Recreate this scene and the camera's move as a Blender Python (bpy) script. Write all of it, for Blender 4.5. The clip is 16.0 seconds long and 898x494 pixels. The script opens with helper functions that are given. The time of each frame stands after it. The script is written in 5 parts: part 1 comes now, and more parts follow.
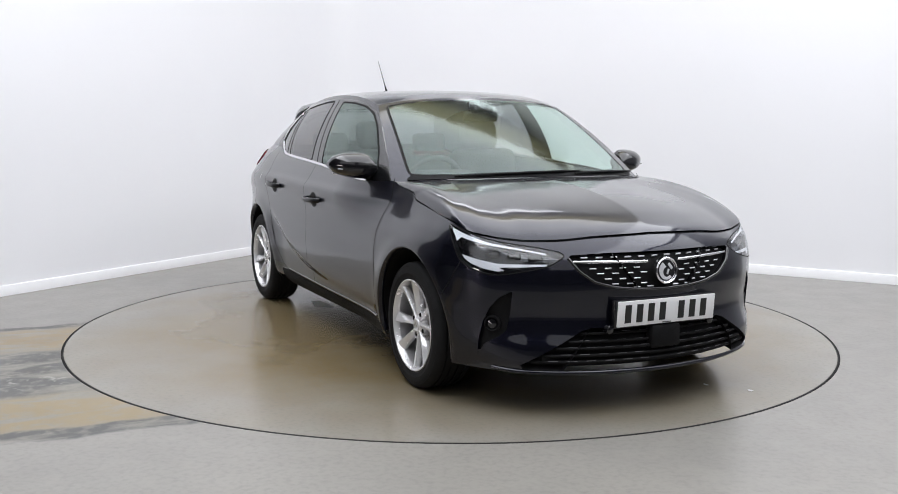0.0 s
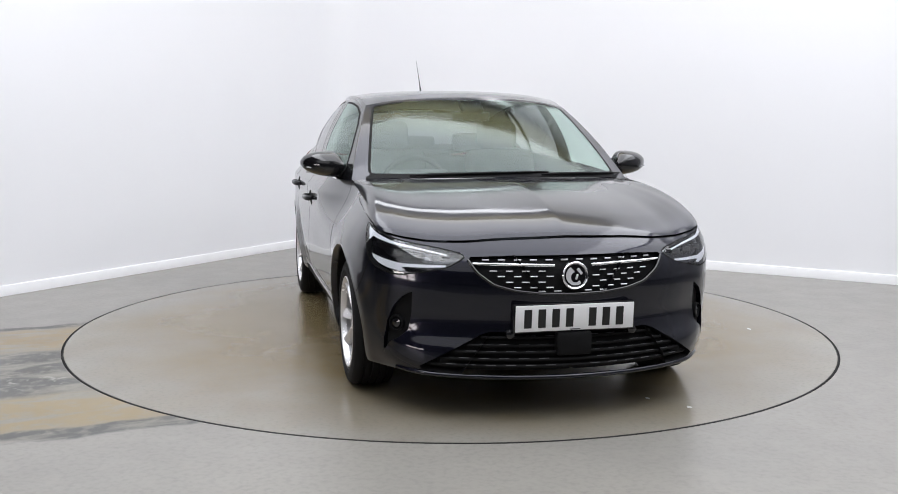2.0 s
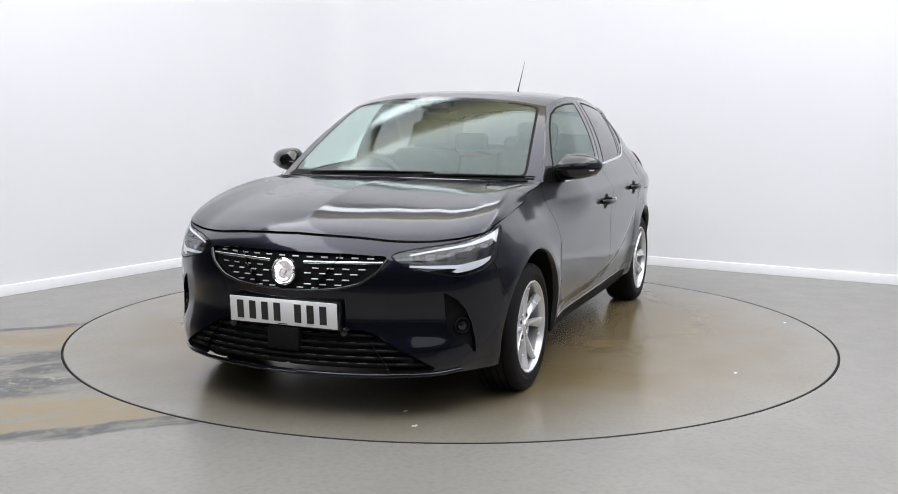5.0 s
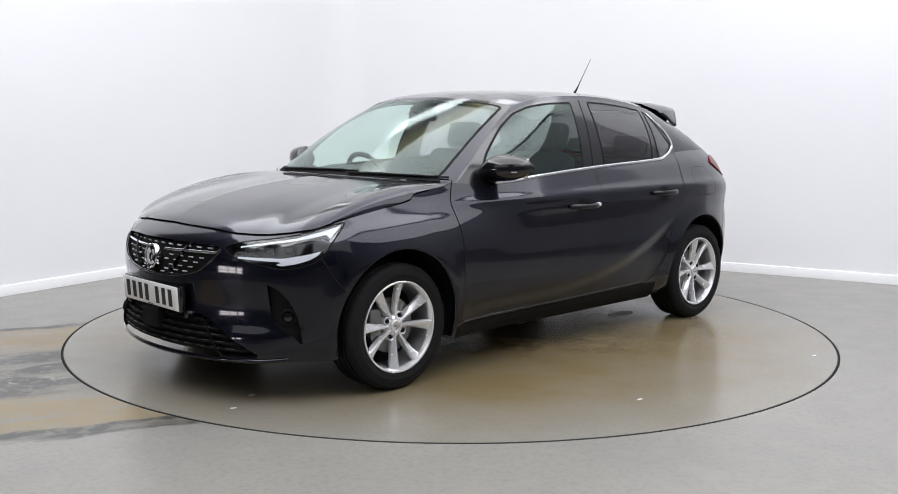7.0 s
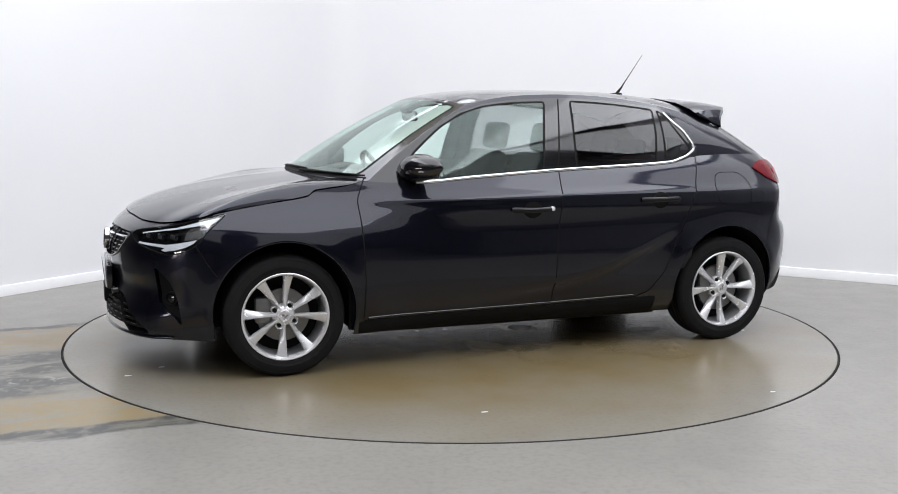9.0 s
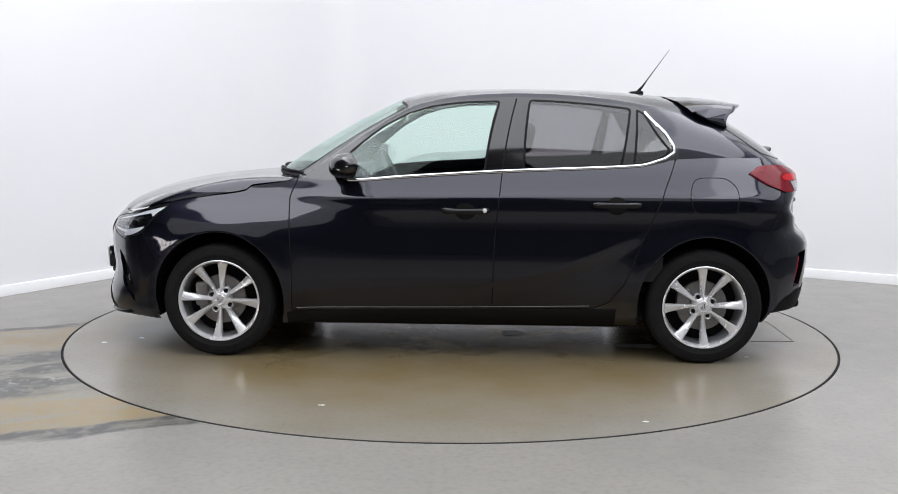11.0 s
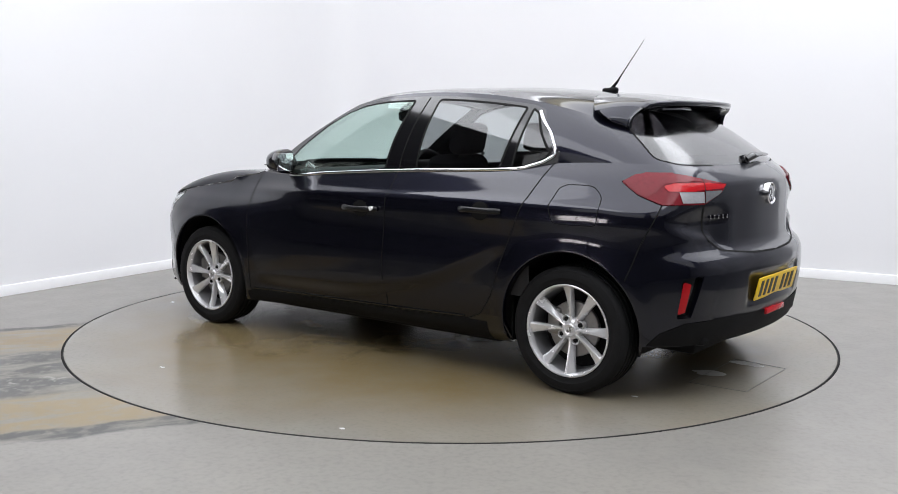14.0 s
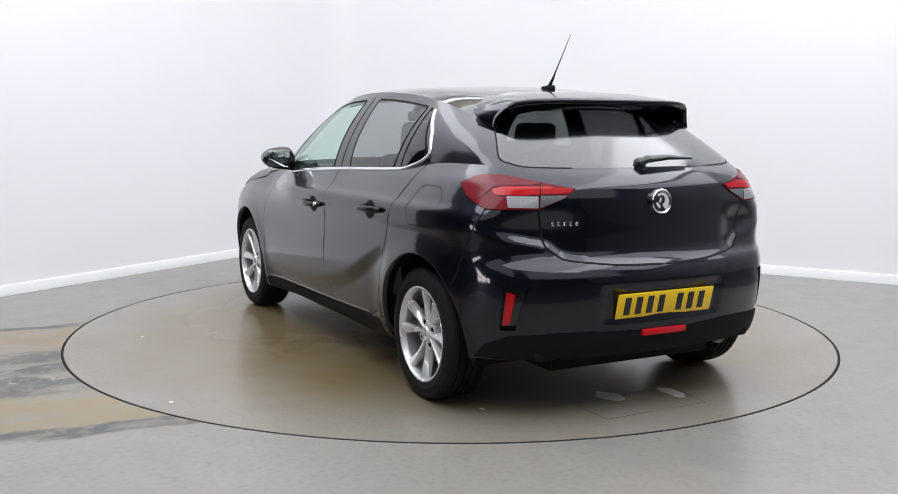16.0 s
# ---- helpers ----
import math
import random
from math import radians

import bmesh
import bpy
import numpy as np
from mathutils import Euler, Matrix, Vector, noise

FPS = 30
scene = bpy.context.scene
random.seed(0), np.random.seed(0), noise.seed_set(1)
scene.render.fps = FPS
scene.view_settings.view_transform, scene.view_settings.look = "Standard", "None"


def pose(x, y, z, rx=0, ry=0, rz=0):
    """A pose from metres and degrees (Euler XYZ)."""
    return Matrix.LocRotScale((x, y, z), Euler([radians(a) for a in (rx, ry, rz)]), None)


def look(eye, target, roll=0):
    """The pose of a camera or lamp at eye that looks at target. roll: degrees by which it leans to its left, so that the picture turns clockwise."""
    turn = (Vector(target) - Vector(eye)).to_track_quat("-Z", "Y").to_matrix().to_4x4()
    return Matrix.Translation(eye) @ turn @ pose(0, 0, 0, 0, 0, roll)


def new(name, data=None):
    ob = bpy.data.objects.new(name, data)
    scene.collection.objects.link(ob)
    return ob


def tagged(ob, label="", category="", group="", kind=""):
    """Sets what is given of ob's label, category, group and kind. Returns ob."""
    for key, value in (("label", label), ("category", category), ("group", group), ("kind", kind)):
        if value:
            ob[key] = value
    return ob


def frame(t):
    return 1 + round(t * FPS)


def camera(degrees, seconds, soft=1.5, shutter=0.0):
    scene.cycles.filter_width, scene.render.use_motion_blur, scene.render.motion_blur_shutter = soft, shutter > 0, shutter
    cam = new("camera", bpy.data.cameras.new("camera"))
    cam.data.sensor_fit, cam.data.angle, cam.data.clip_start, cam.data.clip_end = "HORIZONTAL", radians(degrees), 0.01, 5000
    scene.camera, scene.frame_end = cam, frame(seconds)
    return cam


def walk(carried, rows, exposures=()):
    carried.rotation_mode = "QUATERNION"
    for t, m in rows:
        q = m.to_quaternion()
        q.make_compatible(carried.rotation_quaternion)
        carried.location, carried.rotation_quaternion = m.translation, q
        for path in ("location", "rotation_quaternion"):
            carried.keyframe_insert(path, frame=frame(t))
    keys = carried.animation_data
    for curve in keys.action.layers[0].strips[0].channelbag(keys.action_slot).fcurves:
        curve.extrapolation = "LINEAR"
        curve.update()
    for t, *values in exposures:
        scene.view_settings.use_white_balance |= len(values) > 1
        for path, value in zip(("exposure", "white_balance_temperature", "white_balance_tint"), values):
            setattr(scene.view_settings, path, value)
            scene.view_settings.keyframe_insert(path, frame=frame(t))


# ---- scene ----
# ================= camera and its walk =================
cam = camera(49.10, 16.0, soft=0.9)
EYE = pose(0, -5.9434, 1.2626, 90 - 7.474, -0.381, 0.167)
walk(cam, [(0.0, EYE), (16.0, EYE)])

# ================= world, lights, exposure =================
world = bpy.data.worlds.new("studio_world")
scene.world = world
world.use_nodes = True
world.node_tree.nodes["Background"].inputs[0].default_value = (0.9, 0.93, 1.0, 1)
world.node_tree.nodes["Background"].inputs[1].default_value = 0.15
scene.view_settings.exposure = 0.14


def area_lamp(name, eye, target, sx, sy, power, color=(1, 1, 1)):
    data = bpy.data.lights.new(name, "AREA")
    data.shape, data.size, data.size_y, data.energy, data.color = "RECTANGLE", sx, sy, power, color
    ob = new(name, data)
    ob.matrix_basis = look(eye, target)
    return ob


# luminous ceiling over the turntable, brighter banks along its sides, a strip along the far wall and a faint warm panel before it
COOL = (0.925, 0.945, 1.0)
area_lamp("ceiling_panel_lamp", (0.3, -1.85, 4.45), (0.3, -1.85, 0), 7.2, 6.9, 432, COOL)
area_lamp("ceiling_bank_lamp", (-2.6, -0.9, 4.43), (-2.6, -0.9, 0), 1.4, 8.8, 66, COOL)
area_lamp("ceiling_bank_lamp", (3.2, -0.9, 4.43), (3.2, -0.9, 0), 1.4, 8.8, 66, COOL)
area_lamp("side_bank_lamp", (5.5, -1.4, 4.43), (5.5, -1.4, 0), 2.8, 5.2, 105, COOL)
area_lamp("wall_strip_lamp", (0.5, 3.1, 4.40), (0.5, 3.1, 0), 5.4, 0.55, 42, COOL)
for wide, deep, power in ((6.0, 1.3, 6.0), (4.2, 1.0, 2.4), (2.6, 0.7, 1.0)):
    warm = area_lamp("warm_panel_lamp", (0.2, 1.75, 4.44 - 0.004 * power), (0.2, 1.75, 0), wide, deep, power, (1.0, 0.89, 0.50))
    warm.data.shape = "ELLIPSE"
# two tilted fill banks, added unseen in front of the car, above and beside the camera
area_lamp("front_fill_lamp", (-2.9, -5.6, 3.7), (0, 0, 0.5), 5.0, 3.0, 34, (0.95, 0.965, 1.0))
area_lamp("front_fill_lamp", (2.9, -5.6, 3.7), (0, 0, 0.5), 5.0, 3.0, 34, (0.95, 0.965, 1.0))


# ================= materials =================
def mat(name, base=(0.5, 0.5, 0.5), rough=0.5, metal=0.0, coat=0.0, spec=0.5, var=0.0, scale=8.0, bump=0.0, bscale=60.0, rvar=0.0, alt=None):
    m = bpy.data.materials.new(name)
    m.use_nodes = True
    nt = m.node_tree
    b = nt.nodes["Principled BSDF"]
    b.inputs["Base Color"].default_value = (*base, 1)
    b.inputs["Roughness"].default_value = rough
    b.inputs["Metallic"].default_value = metal
    b.inputs["Coat Weight"].default_value = coat
    b.inputs["Coat Roughness"].default_value = 0.06
    b.inputs["Specular IOR Level"].default_value = spec
    if var or bump or rvar or alt:
        tc = nt.nodes.new("ShaderNodeTexCoord")
        n = nt.nodes.new("ShaderNodeTexNoise")
        n.inputs["Scale"].default_value, n.inputs["Detail"].default_value = scale, 6
        nt.links.new(tc.outputs["Object"], n.inputs["Vector"])
        if var or alt:
            mix = nt.nodes.new("ShaderNodeMix")
            mix.data_type = "RGBA"
            lo = tuple(c * (1 - var) for c in base)
            hi = alt or tuple(min(1, c * (1 + var)) for c in base)
            mix.inputs[6].default_value, mix.inputs[7].default_value = (*lo, 1), (*hi, 1)
            nt.links.new(n.outputs[0], mix.inputs[0])
            nt.links.new(mix.outputs[2], b.inputs["Base Color"])
        if rvar:
            mr = nt.nodes.new("ShaderNodeMapRange")
            mr.inputs[3].default_value, mr.inputs[4].default_value = rough - rvar, rough + rvar
            nt.links.new(n.outputs[0], mr.inputs[0])
            nt.links.new(mr.outputs[0], b.inputs["Roughness"])
        if bump:
            n2 = nt.nodes.new("ShaderNodeTexNoise")
            n2.inputs["Scale"].default_value, n2.inputs["Detail"].default_value = bscale, 5
            nt.links.new(tc.outputs["Object"], n2.inputs["Vector"])
            bp = nt.nodes.new("ShaderNodeBump")
            bp.inputs["Strength"].default_value, bp.inputs["Distance"].default_value = bump, 0.01
            nt.links.new(n2.outputs[0], bp.inputs["Height"])
            nt.links.new(bp.outputs[0], b.inputs["Normal"])
    return m


def glass(name, tint, gloss_rough=0.01, base_gloss=0.07, gloss_tint=(1, 1, 1)):
    m = bpy.data.materials.new(name)
    m.use_nodes = True
    nt = m.node_tree
    nt.nodes.remove(nt.nodes["Principled BSDF"])
    t = nt.nodes.new("ShaderNodeBsdfTransparent")
    t.inputs[0].default_value = (*tint, 1)
    g = nt.nodes.new("ShaderNodeBsdfGlossy")
    g.inputs["Roughness"].default_value = gloss_rough
    g.inputs["Color"].default_value = (*gloss_tint, 1)
    f = nt.nodes.new("ShaderNodeLayerWeight")
    f.inputs[0].default_value = 0.5
    power = nt.nodes.new("ShaderNodeMath")
    power.operation = "POWER"
    power.inputs[1].default_value = 4.0
    nt.links.new(f.outputs["Facing"], power.inputs[0])
    scale_node = nt.nodes.new("ShaderNodeMath")
    scale_node.operation = "MULTIPLY_ADD"
    scale_node.inputs[1].default_value, scale_node.inputs[2].default_value = 0.85, base_gloss
    nt.links.new(power.outputs[0], scale_node.inputs[0])
    mx = nt.nodes.new("ShaderNodeMixShader")
    nt.links.new(scale_node.outputs[0], mx.inputs[0])
    nt.links.new(t.outputs[0], mx.inputs[1])
    nt.links.new(g.outputs[0], mx.inputs[2])
    nt.links.new(mx.outputs[0], nt.nodes["Material Output"].inputs[0])
    return m


PAINT = mat("black_car_paint", (0.0068, 0.0073, 0.0150), 0.34, 0.75, 1.0, 0.08, var=0.35, scale=900)
PAINT.node_tree.nodes["Principled BSDF"].inputs["Coat Roughness"].default_value = 0.065
GLOSSBLACK = mat("gloss_black_plastic", (0.006, 0.006, 0.007), 0.12, 0, 0.5)
DARK = mat("dark_textured_plastic", (0.007, 0.007, 0.0075), 0.6, spec=0.12, var=0.3, scale=40, bump=0.15, bscale=700)
GREYTAB = mat("grey_grille_tab", (0.07, 0.07, 0.072), 0.35, 0.3, var=0.15, scale=60)
HANDLE = mat("black_handle_plastic", (0.005, 0.005, 0.006), 0.3, 0, 0.2, spec=0.25)
SEAM = mat("black_rubber_seam", (0.004, 0.004, 0.004), 0.7, spec=0.2)
RUBBER = mat("tyre_rubber", (0.008, 0.008, 0.0085), 0.75, spec=0.2, var=0.35, scale=25, bump=0.1, bscale=300)
ALLOY = mat("silver_alloy", (0.76, 0.76, 0.77), 0.26, 0.5, var=0.06, scale=30, rvar=0.05)
STEEL = mat("brake_disc_steel", (0.22, 0.215, 0.21), 0.42, 0.8, var=0.2, scale=40)
BARREL = mat("silver_rim_barrel", (0.30, 0.30, 0.31), 0.38, 0.6, var=0.15, scale=30)
STEEL_DARK = mat("dusty_rim_barrel", (0.10, 0.10, 0.10), 0.5, 0.6, var=0.3, scale=30)
CHROME = mat("chrome", (0.82, 0.82, 0.84), 0.07, 1.0)
SATIN = mat("satin_silver", (0.80, 0.80, 0.82), 0.25, 0.4)
CLEAR = glass("clear_window_glass", (0.80, 0.91, 0.87), 0.0, 0.07, (0.86, 1.0, 0.94))
TINTED = glass("privacy_tinted_glass", (0.40, 0.39, 0.41))
SCREENGLASS = glass("laminated_windscreen_glass", (0.80, 0.91, 0.87), 0.10, 0.07, (0.88, 1.0, 0.95))
REARGLASS = glass("dark_tailgate_glass", (0.15, 0.15, 0.157), 0.12, 0.10)
LENS = glass("clear_lamp_lens", (0.85, 0.87, 0.9))
REDLENS = mat("red_lamp_lens", (0.15, 0.007, 0.013), 0.18, 0, 0.0, spec=0.3, var=0.2, scale=60)
REFLECTOR = mat("red_reflector", (0.46, 0.005, 0.010), 0.2, 0, 0.2, spec=0.3, var=0.15, scale=90)
SMOKERED = mat("smoked_red_lens", (0.15, 0.006, 0.012), 0.12, 0, 0.0, spec=0.2, var=0.2, scale=60)
CLEARLENS = mat("frosted_white_lamp_lens", (0.36, 0.36, 0.38), 0.2, 0.2, 0.4, var=0.25, scale=90)
LENSGREY = mat("grey_lamp_lens", (0.16, 0.16, 0.17), 0.2, 0.2, 0.4, var=0.25, scale=90)
LAMPWHITE = mat("pale_light_guide", (0.86, 0.87, 0.89), 0.35, 0.0, 0.3)
CLOTH = mat("dark_seat_cloth", (0.03, 0.032, 0.035), 0.9, var=0.2, scale=40, spec=0.2)
DASH = mat("dashboard_plastic", (0.02, 0.02, 0.022), 0.6, var=0.2, scale=30, spec=0.3)
HEADLINER = mat("pale_headliner", (0.45, 0.46, 0.45), 0.9, var=0.08, scale=60)
PLATEW = mat("white_plate_acrylic", (0.80, 0.80, 0.80), 0.3, 0, 0.3, var=0.03, scale=20)
PLATEY = mat("yellow_plate_acrylic", (0.92, 0.60, 0.01), 0.3, 0, 0.1, var=0.03, scale=20)
INK = mat("black_plate_print", (0.01, 0.01, 0.01), 0.4)
WALLM = mat("white_painted_wall", (0.83, 0.83, 0.85), 0.6, var=0.015, scale=1.3, bump=0.02, bscale=90)
BOARD = mat("white_gloss_skirting", (0.86, 0.86, 0.87), 0.3, var=0.03, scale=6)
EASTM = mat("unseen_wall_grey", (0.34, 0.34, 0.36), 0.7, var=0.12, scale=2)
HATCHM = mat("grimy_hatch_joint", (0.10, 0.095, 0.085), 0.6, var=0.3, scale=12)
# near-black stands in for the unlit hall, on its walls and floors
HALL = mat("unlit_hall_grey", (0.05, 0.05, 0.052), 0.7, var=0.2, scale=2)
CEILM = mat("ceiling_paint", (0.20, 0.20, 0.21), 0.8, var=0.03, scale=2)


# ================= mesh helpers =================
# where the car stands on the turntable
CAR_SET = Matrix.Translation((-0.0798, 0.0443, 0))


def mesh_object(name, verts, faces, material, parent=None, label="", smooth=True):
    me = bpy.data.meshes.new(name)
    me.from_pydata([tuple(map(float, v)) for v in verts], [], [tuple(map(int, f)) for f in faces])
    me.update()
    if smooth:
        me.shade_smooth()
    me.materials.append(material)
    ob = new(name, me)
    if parent:
        ob.parent = parent
        if parent.name == "car":
            ob.matrix_basis = CAR_SET
    if label:
        ob["label"] = label
    return ob


def part(name, bm, material, parent=None, label="", smooth=True):
    me = bpy.data.meshes.new(name)
    bmesh.ops.recalc_face_normals(bm, faces=bm.faces[:])
    bm.to_mesh(me)
    bm.free()
    if smooth:
        me.shade_smooth()
        me.set_sharp_from_angle(angle=radians(38))
    me.materials.append(material)
    ob = new(name, me)
    if parent:
        ob.parent = parent
        if parent.name == "car":
            ob.matrix_basis = CAR_SET
    if label:
        ob["label"] = label
    return ob


def box(bm, m, sx, sy, sz, bevel=0.0, segments=2):
    made = bmesh.ops.create_cube(bm, size=1, matrix=m @ Matrix.Diagonal((sx, sy, sz, 1)))
    if bevel:
        vs = set(made["verts"])
        edges = [e for e in bm.edges if e.verts[0] in vs and e.verts[1] in vs]
        bmesh.ops.bevel(bm, geom=edges, offset=bevel, segments=segments, profile=0.5, affect="EDGES")


def lathe(bm, profile, n, m=Matrix(), closed=False):
    """Turns a profile of (radius, height) about the z axis of m."""
    rings = []
    for r, h in profile:
        rings.append([bm.verts.new(m @ Vector((r * math.cos(2 * math.pi * i / n), r * math.sin(2 * math.pi * i / n), h))) for i in range(n)])
    pairs = list(zip(rings, rings[1:])) + ([(rings[-1], rings[0])] if closed else [])
    for a, b in pairs:
        for i in range(n):
            bm.faces.new((a[i], a[(i + 1) % n], b[(i + 1) % n], b[i]))
    return rings


def sweep(bm, path, radius, n=8, squash=1.0, caps=True, closed=False):
    """A tube along a path; radius is a number or one for each point."""
    path = [Vector(p) for p in path]
    rings = []
    up = Vector((0, 0, 1))
    for i, p in enumerate(path):
        a = path[i - 1] if i or closed else p
        b = path[(i + 1) % len(path)] if i < len(path) - 1 or closed else p
        d = (b - a).normalized()
        side = d.cross(up)
        if side.length < 0.05:
            side = d.cross(Vector((1, 0, 0)))
        side.normalize()
        top = side.cross(d)
        r = radius[i] if isinstance(radius, (list, tuple)) else radius
        rings.append([bm.verts.new(p + side * r * math.cos(2 * math.pi * j / n) + top * r * squash * math.sin(2 * math.pi * j / n)) for j in range(n)])
    for k in range(len(rings) - (0 if closed else 1)):
        a, b = rings[k], rings[(k + 1) % len(rings)]
        for j in range(n):
            bm.faces.new((a[j], a[(j + 1) % n], b[(j + 1) % n], b[j]))
    if caps and not closed:
        bm.faces.new(rings[0])
        bm.faces.new(rings[-1][::-1])


# ================= the room =================
def wall_line(points, z0, z1, thick):
    """A wall along a plan line, with its thickness on the outer side."""
    pts = [Vector((x, y, 0)) for x, y in points]
    bm = bmesh.new()
    inner, outer = [], []
    for i, p in enumerate(pts):
        d = (pts[min(i + 1, len(pts) - 1)] - pts[max(i - 1, 0)]).normalized()
        nrm = Vector((-d.y, d.x, 0))
        inner.append(p)
        outer.append(p + nrm * thick)
    rows = [[bm.verts.new((q.x, q.y, z)) for q in line] for line, z in ((inner, z0), (inner, z1), (outer, z1), (outer, z0))]
    for k in range(4):
        a, b = rows[k], rows[(k + 1) % 4]
        for i in range(len(pts) - 1):
            bm.faces.new((a[i], a[i + 1], b[i + 1], b[i]))
    return bm


def rounded_corner(a, c, b, radius, n=14):
    """The plan line a - c - b with its corner rounded."""
    a, b, c = Vector(a), Vector(b), Vector(c)
    u, v = (a - c).normalized(), (b - c).normalized()
    k = radius / math.tan(u.angle(v) / 2)
    p, q = c + u * k, c + v * k
    line = [a]
    for i in range(n + 1):
        t = i / n
        line.append(p * (1 - t) ** 2 + c * 2 * t * (1 - t) + q * t * t)
    return [tuple(w) for w in line + [b]]


CORNER = (-1.13, 4.2)
LEFT_END = (CORNER[0] - 0.515 * 4.7, CORNER[1] - 0.857 * 4.7)
RIGHT_END = (CORNER[0] + 0.8705 * 6.0, CORNER[1] - 0.492 * 6.0)
EAST_END = (7.1, 0.35)
STUDIO = rounded_corner(LEFT_END, CORNER, RIGHT_END, 0.45)
tagged(part("wall_north", wall_line(STUDIO, 0, 4.6, 0.15), WALLM), "plain white painted studio wall with a rounded corner", "wall", kind="structure")


def skirting():
    """The skirting board: a flat board with a thin rounded top lip."""
    pts = [Vector((x, y, 0)) for x, y in STUDIO]
    bm = bmesh.new()
    section = [(0.0, 0.0), (0.014, 0.0), (0.014, 0.066), (0.010, 0.074), (0.0, 0.076)]
    rings = []
    for i, p in enumerate(pts):
        d = (pts[min(i + 1, len(pts) - 1)] - pts[max(i - 1, 0)]).normalized()
        nrm = Vector((d.y, -d.x, 0))
        rings.append([bm.verts.new(p + nrm * (o + 0.001) + Vector((0, 0, h + 0.001))) for o, h in section])
    for a, b in zip(rings, rings[1:]):
        for j in range(len(section) - 1):
            bm.faces.new((a[j], b[j], b[j + 1], a[j + 1]))
    return bm


tagged(part("baseboard", skirting(), BOARD), "low white gloss skirting board along the studio wall", "skirting board", kind="structure")

# a low band of daylight windows along the far side of the hall, in pinkish frames
PANE = bpy.data.materials.new("daylight_pane")
PANE.use_nodes = True
PANE.node_tree.nodes["Principled BSDF"].inputs["Emission Color"].default_value = (1.0, 0.93, 0.95, 1)
PANE.node_tree.nodes["Principled BSDF"].inputs["Emission Strength"].default_value = 11.0
FRAMEM = mat("dull_red_frame", (0.30, 0.10, 0.10), 0.5, var=0.2, scale=6)
window_1 = tagged(new("window_1"), "band of bright daylight windows in dull red frames", "window", kind="structure")
for row in range(2):
    for col_no in (0, 1, 6):
        at = 0.85 + 1.35 * col_no
        m = Matrix.Translation((-9.4 - 0.1629 * at + 0.035, -9.4 + 0.9866 * at, 0.24 + 0.42 * row)) @ pose(0, 0, 0, 0, 0, 99.4)
        if col_no == 6:  # the last bay turns the corner
            m = Matrix.Translation((-8.62, -9.335, 0.24 + 0.42 * row)) @ pose(0, 0, 0, 0, 0, 1.4)
        bm = bmesh.new()
        box(bm, m, 1.24, 0.012, 0.34)
        part("pane", bm, PANE, window_1, smooth=False)
        bm = bmesh.new()
        for dz in (-0.19, 0.19):
            box(bm, m @ Matrix.Translation((0, 0, dz)), 1.34, 0.04, 0.035, 0.005)
        for dx in (-0.645, 0.645):
            box(bm, m @ Matrix.Translation((dx, 0, 0)), 0.04, 0.038, 0.34, 0.005)
        part("window_frame", bm, FRAMEM, window_1)

# the unseen hall that closes the place behind the camera, painted dark as unlit
HALL_LINE = [(EAST_END[0] + 0.2, -9.0), (-9.4, -9.4), (-11.2, 1.5), LEFT_END]
# unseen walls on the right, added in the grey that the car's side reflects
tagged(part("wall_recess", wall_line([RIGHT_END, EAST_END], 0, 4.6, 0.15), EASTM, smooth=False), "unseen grey wall beside the studio wall, added for reflections", "wall", kind="structure")
tagged(part("wall_east", wall_line([EAST_END, (EAST_END[0] + 0.2, -9.0)], 0, 4.6, 0.15), EASTM, smooth=False), "unseen grey side wall of the hall, added for reflections", "wall", kind="structure")
tagged(part("wall_south", wall_line(HALL_LINE, 0, 4.6, 0.15), HALL, smooth=False), "unseen hall wall behind the studio, its lack of light painted dark", "wall", kind="structure")
bm = bmesh.new()
box(bm, pose(-1.3, -2.5, 4.68), 21, 15, 0.14)
tagged(part("ceiling", bm, CEILM, smooth=False), "grey painted studio ceiling above the lamps", "ceiling", kind="structure")


